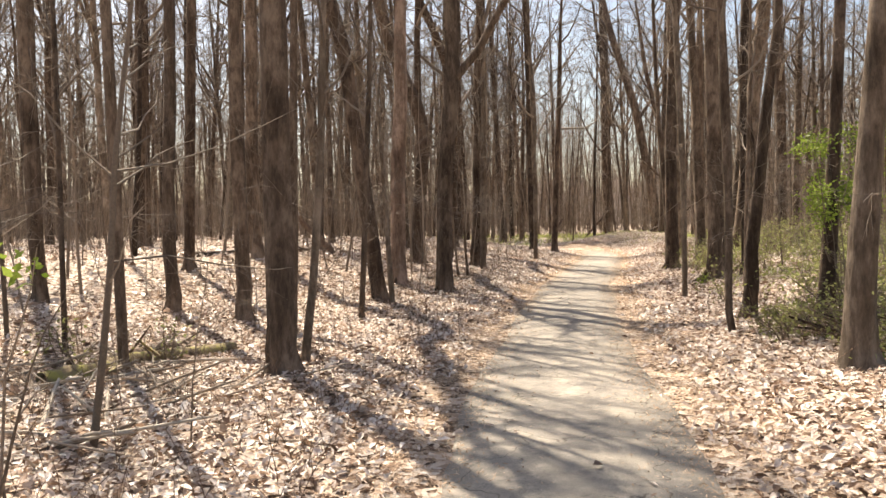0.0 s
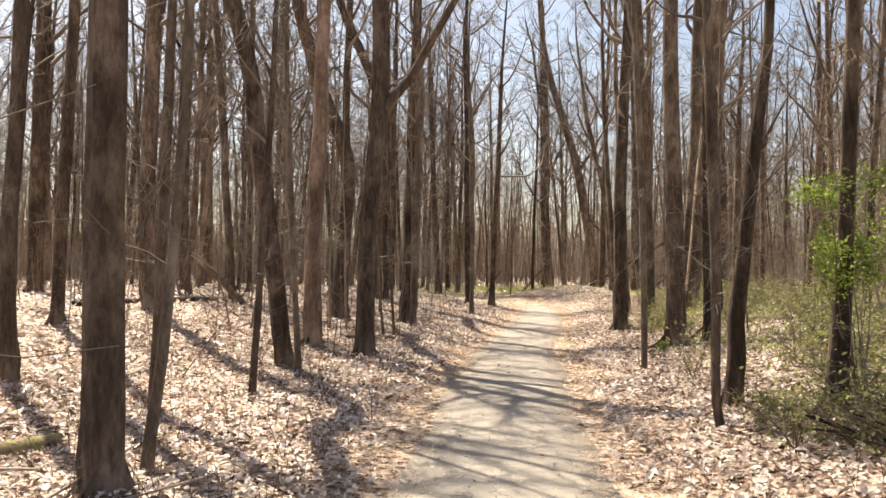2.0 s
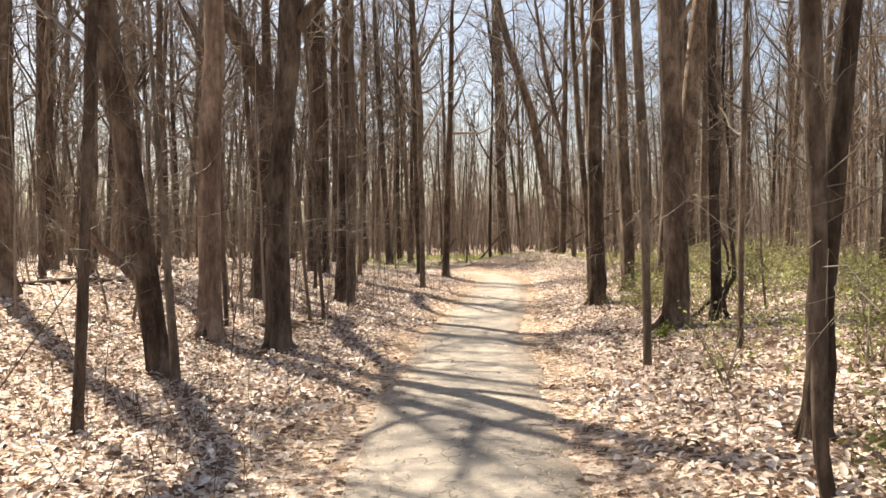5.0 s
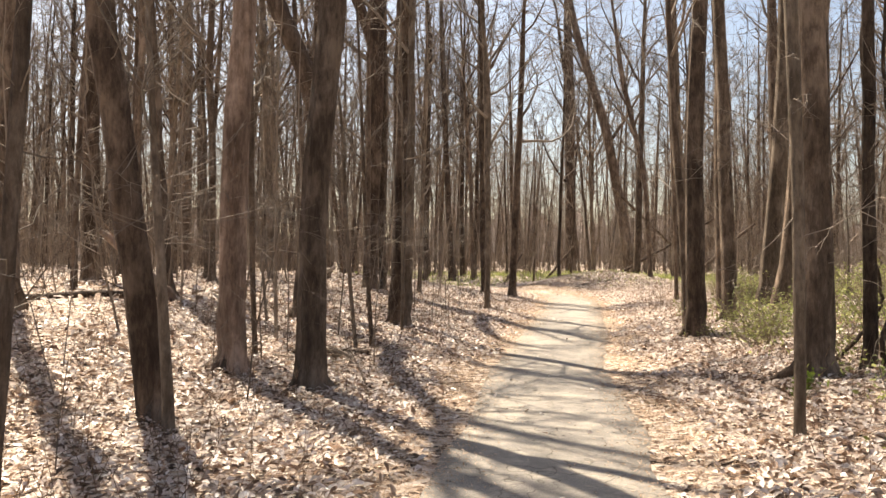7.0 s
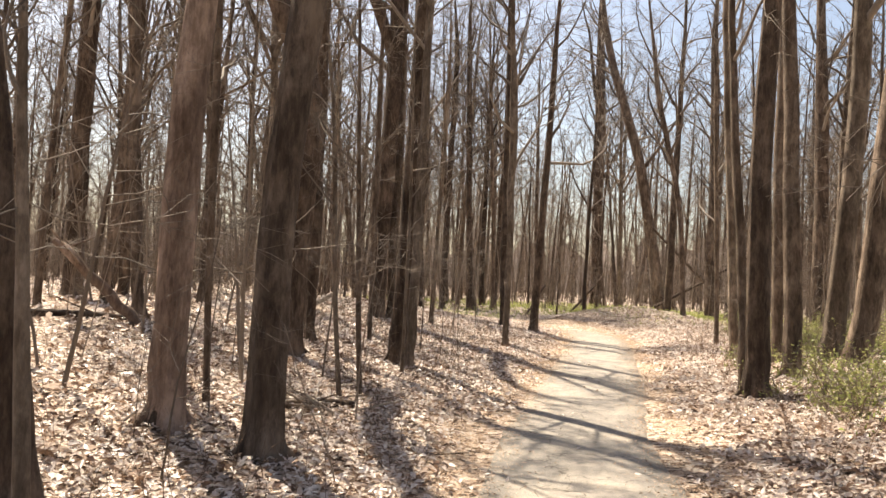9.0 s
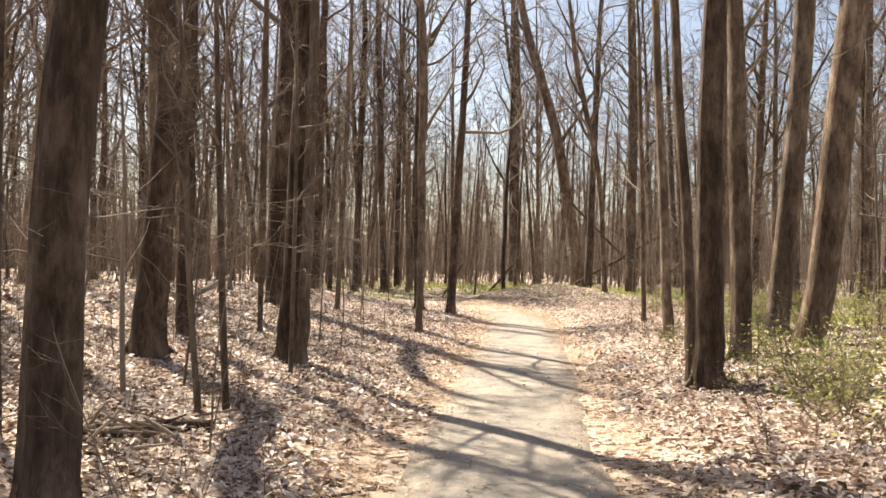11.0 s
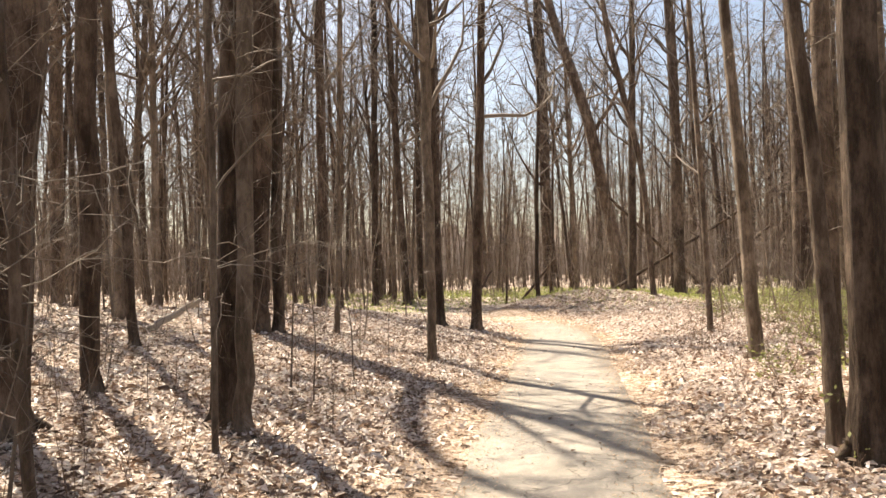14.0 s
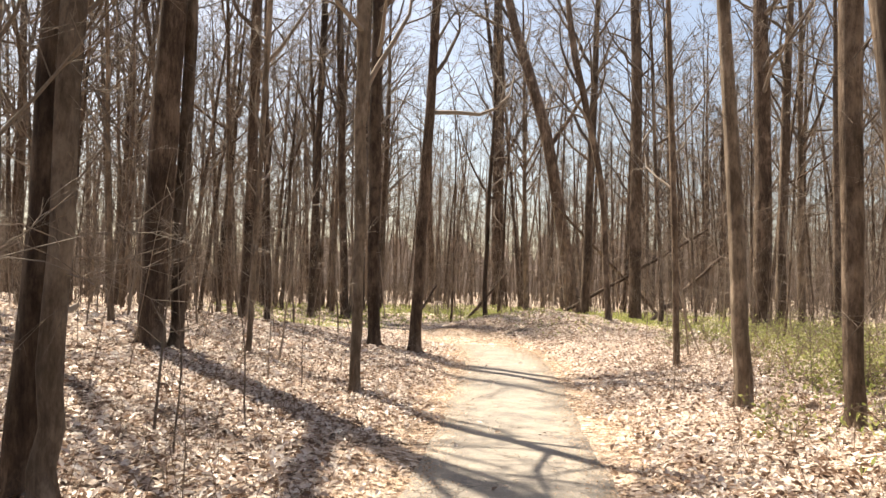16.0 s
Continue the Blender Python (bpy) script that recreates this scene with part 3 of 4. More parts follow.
tree(20.62, 45.62, "brown", 18, [(0.00, 0.00, 0.00, 0.269), (6.72, 0.02, -0.01, 0.244), (12.65, -0.05, 0.03, 0.220)])
tree(16.98, 41.32, "brown", 16, [(0.00, 0.00, 0.00, 0.123), (4.77, -0.25, 0.14, 0.123), (9.69, -1.23, 0.69, 0.144)])
tree(-2.48, 24.69, "brown", 18, [(0.00, 0.00, 0.00, 0.118), (2.75, -0.23, -0.04, 0.118), (5.69, -0.41, -0.07, 0.118)])
tree(-0.69, 18.24, "brown", 9, [(0.00, 0.00, 0.00, 0.042), (1.52, -0.05, -0.00, 0.042), (3.59, -0.08, -0.01, 0.048), (4.29, -0.08, -0.01, 0.048)])
tree(0.82, 19.35, "grey", 6, [(0.00, 0.00, 0.00, 0.037), (1.61, -0.15, 0.01, 0.034), (3.29, -0.21, 0.01, 0.031)])
tree(-7.11, 12.68, "brown", 18, [(0.00, 0.00, 0.00, 0.118), (2.20, -0.05, -0.01, 0.138), (4.37, -0.06, -0.02, 0.148)])
tree(-4.91, 8.14, "brown", 12, [(0.00, 0.00, 0.00, 0.064), (1.56, -0.03, -0.01, 0.064), (3.61, -0.06, -0.01, 0.064)])
tree(-5.11, 12.65, "brown", 18, [(0.00, 0.00, 0.00, 0.124), (1.94, -0.01, -0.00, 0.105), (4.62, 0.06, 0.01, 0.095)])
tree(-3.95, 11.96, "brown", 18, [(0.00, 0.00, 0.00, 0.134), (2.07, -0.01, -0.00, 0.125), (4.64, -0.07, -0.00, 0.107)])
tree(-9.02, 31.11, "dark", 18, [(0.00, 0.00, 0.00, 0.273), (5.09, 0.05, 0.01, 0.273), (9.30, 0.12, 0.02, 0.250)])
tree(-5.46, 17.08, "dark", 18, [(0.00, 0.00, 0.00, 0.139), (2.64, 0.07, 0.01, 0.126), (5.63, 0.21, 0.03, 0.114)])
tree(-5.67, 8.79, "brown", 7, [(0.00, 0.00, 0.00, 0.035), (1.78, -0.00, -0.00, 0.031), (3.64, -0.00, -0.00, 0.031)])
tree(-5.55, 32.65, "dark", 18, [(0.00, 0.00, 0.00, 0.291), (4.72, -0.02, -0.00, 0.271), (9.46, 0.09, 0.01, 0.250)])
tree(-3.21, 10.92, "brown", 18, [(0.00, 0.00, 0.00, 0.071), (1.65, 0.05, 0.01, 0.071), (3.62, 0.10, 0.02, 0.058)])
tree(-2.15, 12.08, "brown", 9, [(0.00, 0.00, 0.00, 0.054), (1.28, 0.07, 0.02, 0.049), (2.76, 0.15, 0.04, 0.049)])
tree(4.68, 12.42, "brown", 7, [(0.00, 0.00, 0.00, 0.040), (1.48, 0.02, -0.02, 0.040), (3.24, 0.07, -0.06, 0.040)])
tree(-4.04, 46.56, "brown", 18, [(0.00, 0.00, 0.00, 0.262), (5.49, -0.03, -0.00, 0.262), (11.01, 0.03, 0.00, 0.238)])
tree(-1.99, 31.07, "brown", 18, [(0.00, 0.00, 0.00, 0.129), (3.35, -0.01, -0.00, 0.116), (6.28, -0.11, -0.02, 0.116)])
tree(1.87, 26.02, "brown", 9, [(0.00, 0.00, 0.00, 0.050), (2.72, -0.01, 0.00, 0.064), (5.40, -0.02, 0.00, 0.064)])
tree(24.7, 43.0, "dark", 22, [(0.00, 0.00, 0.00, 0.42), (5.0, 0.05, 0.0, 0.37), (11.0, -0.1, 0.0, 0.33)])
tree(25.9, 43.4, "brown", 20, [(0.00, 0.00, 0.00, 0.24), (5.0, 0.12, 0.0, 0.22), (10.0, 0.3, 0.0, 0.2)])
tree(4.27, 32.18, "brown", 9, [(0.00, 0.00, 0.00, 0.061), (3.40, 0.11, -0.02, 0.054), (7.47, 0.21, -0.03, 0.054)])


def vine(x, y, rows, r, seed):
    """A woody climber that hangs in loops beside a trunk. rows: (height, off in x, off in y)."""
    g = np.random.default_rng(seed)
    k = np.array(rows, float)
    u = np.linspace(0, len(k) - 1, 5 * len(k))
    q = np.stack([np.interp(u, np.arange(len(k)), k[:, c]) for c in (1, 2, 0)], 1)
    for _ in range(3):
        q[1:-1] = (q[:-2] + 2 * q[1:-1] + q[2:]) / 4
    q += g.normal(0, 0.012, q.shape)
    anchor = new("vine", None)
    anchor.location = (x, y, float(land(x, y)) - 0.05)
    tagged(anchor, "dark woody vine looping up beside a bare tree", "vine")
    w = Wood()
    w.tube(q, np.linspace(r, r * 0.5, len(q)), 7, 0, 0.06, seed)
    part("stem", w.mesh("stem", BARK["dark"]), anchor)
    for _ in range(9):
        p = q[int(g.integers(3, len(q)))]
        c = Wood()
        c.tube(wander(g, p, g.normal(0, 1, 3) * (1, 1, 0.5), g.uniform(0.3, 0.9), 4, 0.3, 0.0), np.linspace(0.008, 0.003, 5), 4)
        part("shoot", c.mesh("shoot", TWIG), anchor)
    return anchor


vine(5.85, 14.45, [(0, 0.25, 0), (0.35, 0.1, 0.02), (0.8, 0.3, 0), (1.6, 0.22, 0.02), (2.4, 0.28, 0), (3.3, 0.12, 0.02), (4.6, 0.22, 0), (7, -0.1, 0.1)], 0.035, 1)
vine(6.2, 15.2, [(0, -0.3, 0), (0.25, 0.0, 0), (0.5, 0.35, 0), (0.9, 0.45, 0), (1.5, 0.2, 0), (2.6, 0.3, 0), (3.6, 0.1, 0), (5.5, 0.2, 0)], 0.028, 2)


# ---- woods around: alike trees, each standing by itself ----
def pattern_tree(seed, high, r, kind, slim):
    g = np.random.default_rng(seed)
    anchor = new("tree", None)
    tagged(anchor, LABELS[kind][1 if slim else 0], "tree", group="leafless forest trees")
    hs = np.concatenate([[-0.1, 0.15, 0.5], np.linspace(1.2, high, 11)])
    wob = np.cumsum(g.normal(0, 0.022 * high / 10, (len(hs), 2)), 0) + np.outer(hs, g.normal(0, 0.035, 2))
    pts = np.column_stack([wob, hs])
    radii = r * np.interp(hs, [0, 0.5 * high, high], [1, 0.72, 0.12]) * (1 + 0.4 * np.exp(-np.maximum(hs, 0) / 0.18))
    w = Wood()
    w.tube(pts, radii, 7 if slim else 10, 0, 0.06, seed)
    part("trunk", w.mesh("trunk", BARK[kind]), anchor)
    c = Wood()
    for _ in range(0 if slim else 1 + seed % 3):
        h = high * g.uniform(0.28, 0.6)
        p = np.array([np.interp(h, hs, pts[:, k]) for k in range(3)])
        a = g.uniform(0, 6.28)
        q = wander(g, p, np.array([math.cos(a), math.sin(a), g.uniform(1.1, 2.2)]) / 2, high * g.uniform(0.28, 0.42), 8, 0.13, 0.09)
        rf = np.interp(h, hs, radii) * g.uniform(0.45, 0.7)
        limb = Wood()
        limb.tube(q, np.linspace(rf, 0.015, 9), 7, 0, 0.05, seed)
        part("limb", limb.mesh("limb", BARK[kind]), anchor)
        fan(g, c, q, rf * 0.5, 4, 8, thin=0.011)
    crown_of(g, c, pts, radii, high * g.uniform(0.16, 0.34), 12 if slim else 16, high * (0.17 if slim else 0.24), 3, 5, 0.011)
    for _ in range(4):
        h = g.uniform(1.5, high * 0.35)
        p = np.array([np.interp(h, hs, pts[:, k]) for k in range(3)])
        a = g.uniform(0, 6.28)
        c.tube(wander(g, p, (math.cos(a), math.sin(a), 0.3), g.uniform(0.6, 1.6), 4, 0.18, 0.02), np.linspace(0.012, 0.004, 5), 3)
    part("crown", c.mesh("crown", TWIG), anchor, "bare grey-brown branches and twigs")
    return anchor


PATTERNS = [pattern_tree(40 + k, h, r, kind, slim) for k, (h, r, kind, slim) in enumerate([
    (19, 0.165, "dark", False), (17, 0.11, "brown", False), (20, 0.19, "brown", False), (16, 0.085, "brown", False), (18, 0.13, "grey", False),
    (11, 0.06, "brown", True), (12, 0.07, "grey", True), (9, 0.045, "brown", True), (13, 0.08, "dark", True)])]
grow = np.random.default_rng(21)
HOMES, tried = [], 0
while len(HOMES) < 265 and tried < 40000:
    tried += 1
    x, y = grow.uniform(-32, 48), grow.uniform(-14, 78)
    s = float(aside(x, y))
    if abs(s) < 3 or (y < 38 and -8.0 < s < 6.5) or (y > 38 and abs(s) < 3.5):
        continue
    ahead = 0.3 * (y - 5)
    if y > 0 and abs(x - ahead) > 0.62 * y + 10:
        continue
    if y < 0 and grow.uniform() > 0.35:
        continue
    if any((x - a) ** 2 + (y - b) ** 2 < 1.3 for a, b in HOMES) or any((x - a) ** 2 + (y - b) ** 2 < 1.0 for a, b in STANDS):
        continue
    HOMES.append((x, y))
tried = 0
while len(HOMES) < 305 and tried < 20000:
    tried += 1
    x, y = grow.uniform(-1, 12), grow.uniform(42, 68)
    s = float(aside(x, y))
    if abs(s) < 4 or any((x - a) ** 2 + (y - b) ** 2 < 0.9 for a, b in HOMES + STANDS):
        continue
    HOMES.append((x, y))
used = set()
for n, (x, y) in enumerate(HOMES):
    k = n % len(PATTERNS) if n < len(PATTERNS) else int(grow.integers(len(PATTERNS))) if n < 265 else int(grow.choice((1, 3, 5, 6, 8)))
    m = pose(x, y, float(land(x, y)) - 0.03, grow.normal(0, 2.2), grow.normal(0, 2.2), grow.uniform(0, 360))
    size = grow.uniform(0.82, 1.2)
    if k in used:
        t = copy_thing(PATTERNS[k], m)
    else:
        used.add(k)
        t = PATTERNS[k]
        t.matrix_basis = m
    t.scale = (size, size, size)

# far woods
fw, ft = Wood(), Wood()
far = np.random.default_rng(8)
count = 0
while count < 1150:
    x, y = far.uniform(-75, 120), far.uniform(-40, 150)
    dist = math.hypot(x - 3, y - 10)
    if dist < 50 or (y > 0 and -32 < x < 48 and y < 70 and dist < 58) or (y < 0 and far.uniform() > 0.3):
        continue
    if y > 0 and abs(x - 0.3 * y) > 0.7 * y + 12:
        continue
    count += 1
    high, r = far.uniform(11, 22), far.uniform(0.05, 0.17)
    z = float(land(x, y))
    p = wander(far, (x, y, z - 0.1), (far.normal(0, 0.05), far.normal(0, 0.05), 1), high, 4, 0.04, 0.05)
    fw.tube(p, np.linspace(r, 0.03, 5), 5)
    for _ in range(12):
        h = far.uniform(0.15, 0.98) * 3.99
        i = int(h)
        q = p[i] + (h - i) * (p[i + 1] - p[i])
        a = far.uniform(0, 6.28)
        d = np.array([math.cos(a), math.sin(a), far.uniform(0.2, 1.4)])
        d /= np.linalg.norm(d)
        mid = q + d * high * far.uniform(0.06, 0.12)
        end = mid + (d + far.normal(0, 0.25, 3)) * high * 0.09
        ft.stick(q, mid, 0.04)
        ft.stick(mid, end, 0.026)
        for _ in range(5):
            o = q + (end - q) * far.uniform(0.3, 1.0)
            ft.stick(o, o + (d + far.normal(0, 0.7, 3)) * high * far.uniform(0.04, 0.1), 0.018)
tagged(new("far_woods", fw.mesh("far_woods", BARK["brown"])), "distant leafless tree trunks of the surrounding forest", "forest", kind="stuff")
tagged(new("far_branches", ft.mesh("far_branches", HAZE_TWIG)), "distant tangle of bare forest branches", "forest", kind="stuff")

# the woods go on beyond: a ragged grey-brown rim of forest, haze painted as glow
ang = np.linspace(0, 2 * np.pi, 900, endpoint=False)
rim = np.random.default_rng(31)
tall = 9 + 2.0 * np.sin(7 * ang) + 1.5 * np.sin(19 * ang + 1) + rim.uniform(-3.5, 2.5, 900)
rr = 172 + rim.uniform(-3, 3, 900)
cx, cy = 3 + rr * np.cos(ang), 10 + rr * np.sin(ang)
v = np.concatenate([np.column_stack([cx, cy, np.full(900, -2.0)]), np.column_stack([cx, cy, tall])])
i = np.arange(900)
m, n_, l_, bsdf_ = material("far forest with haze glow", 1.0)
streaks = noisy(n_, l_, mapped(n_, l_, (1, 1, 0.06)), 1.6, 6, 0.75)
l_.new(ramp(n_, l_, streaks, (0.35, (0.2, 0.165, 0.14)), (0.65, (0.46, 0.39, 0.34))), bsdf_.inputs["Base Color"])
# no light source: emission added so the backlit rim reads as bright haze
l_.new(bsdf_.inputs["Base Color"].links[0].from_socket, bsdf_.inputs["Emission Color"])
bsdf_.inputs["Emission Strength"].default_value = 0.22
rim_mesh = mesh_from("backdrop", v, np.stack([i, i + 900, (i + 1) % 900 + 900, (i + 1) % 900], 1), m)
tagged(new("backdrop", rim_mesh), "faintly glowing hazy grey-brown rim of distant bare forest", "backdrop", kind="structure")

# ---- undergrowth ----
def pattern_sapling(seed, high, r):
    g = np.random.default_rng(seed)
    anchor = new("sapling", None)
    tagged(anchor, "thin leafless sapling with spreading pale twigs in leaf litter", "sapling", group="leafless saplings")
    pts = wander(g, (0, 0, -0.05), (g.normal(0, 0.1), g.normal(0, 0.1), 1), high, 8, 0.06, 0.06)
    w = Wood()
    w.tube(pts, np.linspace(r, 0.003, 9), 6, 0, 0.05, seed)
    part("stem", w.mesh("stem", STEM), anchor)
    c = Wood()
    for _ in range(int(7 + high * 2.2)):
        k = g.uniform(0.18, 0.98) * 7.99
        i = int(k)
        p = pts[i] + (k - i) * (pts[i + 1] - pts[i])
        a = g.uniform(0, 6.28)
        q = wander(g, p, (math.cos(a), math.sin(a), g.uniform(0.05, 0.7)), high * g.uniform(0.12, 0.34) * (1.15 - k / 9), 4, 0.16, 0.02)
        c.tube(q, np.linspace(max(0.0035, r * 0.35), 0.002, 5), 3)
        for _ in range(6):
            j = g.uniform(0.2, 1) * 3.99
            o = q[int(j)] + (j - int(j)) * (q[int(j) + 1] - q[int(j)])
            e = (q[-1] - q[0]) / np.linalg.norm(q[-1] - q[0]) + g.normal(0, 0.6, 3)
            c.stick(o, o + e * g.uniform(0.08, 0.28), 0.0022)
    part("crown", c.mesh("crown", TWIG), anchor)
    return anchor


SAPLINGS = [pattern_sapling(70 + k, h, r) for k, (h, r) in enumerate([(2.2, 0.011), (3.2, 0.016), (4.6, 0.024), (1.4, 0.008), (5.6, 0.03), (0.9, 0.006), (3.8, 0.02)])]
sp, homes, tried = np.random.default_rng(77), [], 0
while len(homes) < 270 and tried < 30000:
    tried += 1
    x, y = sp.uniform(-16, 30), sp.uniform(1.5, 52)
    s_ = float(aside(x, y))
    gap = 1.9 if s_ > 0 else 2.3
    if abs(s_) < gap or s_ > 14 or s_ < -12 or (s_ < 0 and sp.uniform() < 0.45):
        continue
    if any((x - a) ** 2 + (y - b) ** 2 < 0.3 for a, b in homes) or any((x - a) ** 2 + (y - b) ** 2 < 0.2 for a, b in STANDS):
        continue
    homes.append((x, y))
used = set()
for n, (x, y) in enumerate(homes):
    k = n if n < len(SAPLINGS) else int(sp.integers(len(SAPLINGS)))
    if abs(float(aside(x, y))) < 3.2 and k in (1, 2, 4, 6) and n >= len(SAPLINGS):
        k = (0, 3, 5)[int(sp.integers(3))]
    m = pose(x, y, float(land(x, y)), sp.normal(0, 5), sp.normal(0, 5), sp.uniform(0, 360))
    if n < len(SAPLINGS):
        SAPLINGS[k].matrix_basis = m
    else:
        copy_thing(SAPLINGS[k], m)

# tangle of stems that closes the view between the far trunks
br = Wood()
bg = np.random.default_rng(55)
done = 0
while done < 5800:
    x, y = bg.uniform(-40, 60), bg.uniform(12, 95)
    s_ = float(aside(x, y)) if y < 60 else 20
    if abs(x - 0.3 * y) > 0.62 * y + 8 or abs(s_) < 4 or (y < 40 and -7 < s_ < 11 and not (s_ > 4.2 and bg.uniform() < 0.3)):
        continue
    if 36 < y < 47 and 9 < x < 20:
        continue
    done += 1
    p = np.array([x, y, float(land(x, y)) - 0.05])
    high = bg.uniform(0.8, 4.5) if y > 38 else bg.uniform(0.6, 3.0)
    lean = np.array([bg.normal(0, 0.22), bg.normal(0, 0.22), 1.0])
    q = p + lean * high
    br.stick(p, q, 0.016 if y > 45 else 0.009)
    for _ in range(5):
        o = p + (q - p) * bg.uniform(0.25, 0.95)
        br.stick(o, o + (lean * 0.6 + bg.normal(0, 0.7, 3)) * high * bg.uniform(0.12, 0.35), 0.01 if y > 45 else 0.005)
tagged(new("brushwood", br.mesh("brushwood", HAZE_TWIG)), "dense tangle of thin bare understory stems", "undergrowth", kind="stuff")


# small stalks and seedlings that stand up out of the leaves
st = Wood()
for k in range(3200):
    y = bg.uniform(2, 32)
    s_ = bg.uniform(1.7, 9) if k % 5 < 3 else -bg.uniform(2.4, 8)
    x = float(np.interp(y, COURSE[:, 1], COURSE[:, 0])) - s_ * 0.96
    y2 = y - s_ * 0.25
    p = np.array([x, y2, float(land(x, y2)) - 0.02])
    high = bg.uniform(0.12, 0.65)
    lean = np.array([bg.normal(0, 0.3), bg.normal(0, 0.3), 1.0])
    mid = p + lean * high * 0.6
    st.stick(p, mid, 0.004)
    st.stick(mid, mid + (lean + bg.normal(0, 0.4, 3)) * high * 0.4, 0.003)
    for _ in range(3):
        o = p + (mid - p) * bg.uniform(0.4, 1.0)
        st.stick(o, o + (lean * 0.5 + bg.normal(0, 0.8, 3)) * high * bg.uniform(0.15, 0.4), 0.002)
tagged(new("stalks", st.mesh("stalks", STALK)), "dry brown stalks and seedlings poking out of leaf litter", "undergrowth", kind="stuff")


def leaf_cloud(g, places, size):
    """Small pointed leaves that stand out from their twigs."""
    n = len(places)
    a, b = g.normal(0, 1, (n, 3)), g.normal(0, 1, (n, 3))
    a[:, 2] *= 0.6
    a /= np.linalg.norm(a, axis=1)[:, None]
    b -= (a * b).sum(1)[:, None] * a
    b /= np.linalg.norm(b, axis=1)[:, None]
    k = (size * g.uniform(0.5, 1.3, n))[:, None]
    v = np.stack([places, places + k * (0.5 * a + 0.28 * b), places + k * a, places + k * (0.5 * a - 0.28 * b)], 1).reshape(-1, 3)
    return v, 4 * np.arange(n)[:, None] + np.array([[0, 1, 2, 3]])


def shrub(x, y, high, spread, leaf_count, seed, low=0.1, label="", size=0.05, stems=7, green=None):
    g = np.random.default_rng(seed)
    anchor = new("shrub", None)
    anchor.location = (x, y, float(land(x, y)) - 0.03)
    tagged(anchor, label or "low shrub with thin stems and fresh green leaves", "shrub", group="shrubs in young leaf")
    spots = []
    for _ in range(stems):
        w = Wood()
        a = g.uniform(0, 6.28)
        d = np.array([math.cos(a) * spread, math.sin(a) * spread, high]) * g.uniform(0.6, 1.0)
        q = wander(g, (g.normal(0, 0.05), g.normal(0, 0.05), 0), d / np.linalg.norm(d), np.linalg.norm(d), 6, 0.12, 0.03)
        w.tube(q, np.linspace(0.012, 0.003, 7), 4)
        for _ in range(9):
            k = g.uniform(0.15, 1.0) * 5.99
            o = q[int(k)] + (k - int(k)) * (q[int(k) + 1] - q[int(k)])
            e = o + np.array([g.normal(0, 1), g.normal(0, 1), g.normal(0.15, 0.45)]) * spread * 0.3
            w.stick(o, e, 0.004)
            for f in (0.35, 0.6, 0.8, 1.0):
                spot = o + (e - o) * f
                if spot[2] > low * high:
                    spots.append(spot)
        part("stem", w.mesh("stem", STEM), anchor)
    spots = np.array(spots)
    at = spots[g.integers(0, len(spots), leaf_count)] + g.normal(0, 0.03 + 0.02 * high, (leaf_count, 3))
    v, f = leaf_cloud(g, at, size)
    part("foliage", mesh_from("foliage", v, f, green or GREEN), anchor, "small fresh green young leaves")
    return anchor


shrub(3.42, 8.0, 2.5, 0.5, 3600, 1, 0.46, "tall shrub with bright green young leaves beside a tree", 0.046, 8, BRIGHT)
shrub(3.0, 7.3, 0.9, 0.6, 420, 2)
shrub(2.55, 6.75, 0.45, 0.45, 260, 3)
shrub(2.2, 7.3, 0.4, 0.4, 160, 4)
shrub(-4.75, 4.1, 1.75, 0.35, 60, 5, 0.75, "spindly shrub with a few yellow-green leaf tufts", 0.07, 3, BRIGHT)
shrub(2.95, 6.25, 0.5, 0.5, 260, 8)
shrub(3.6, 6.7, 0.7, 0.6, 340, 9)
shrub(4.2, 7.3, 0.8, 0.6, 300, 10)
shrub(4.7, 8.3, 1.0, 0.7, 340, 11)
shrub(4.0, 9.1, 0.8, 0.6, 280, 12)
shrub(4.3, 6.4, 0.9, 0.7, 320, 13)
shrub(4.7, 14.2, 0.28, 0.16, 110, 14, 0.05, "small tuft of bright green leaves by a sapling", 0.075, 5, BRIGHT)
shrub(-5.4, 8.3, 0.5, 0.5, 150, 6)
shrub(-4.6, 8.6, 0.45, 0.4, 110, 7)
for n, (x, y) in enumerate(((2.35, 6.1), (2.6, 7.1), (2.45, 7.8), (3.2, 5.9), (3.35, 7.5), (3.7, 8.3), (2.9, 8.5), (3.9, 6.0))):
    shrub(x, y, 0.42 + 0.06 * (n % 3), 0.5, 300, 160 + n, 0.05, "low twiggy shrub with scattered fresh green leaves", 0.05, 9)
sg = np.random.default_rng(91)
made = 0
while made < 190:
    y = sg.uniform(4, 36)
    s_ = -sg.uniform(3.0, 13)
    x = float(np.interp(y, COURSE[:, 1], COURSE[:, 0])) - s_ * 0.96
    if -s_ < (2.9 if y < 14 else 3.3 if y < 24 else 5.2):
        continue
    if any((x - a) ** 2 + (y - b) ** 2 < 0.12 for a, b in STANDS):
        continue
    made += 1
    high = sg.uniform(0.3, 1.05)
    shrub(x, y + s_ * -0.25, high, sg.uniform(0.4, 0.8), int(sg.uniform(70, 250) * (0.6 + high)), 200 + made, 0.08, size=0.052, stems=5)


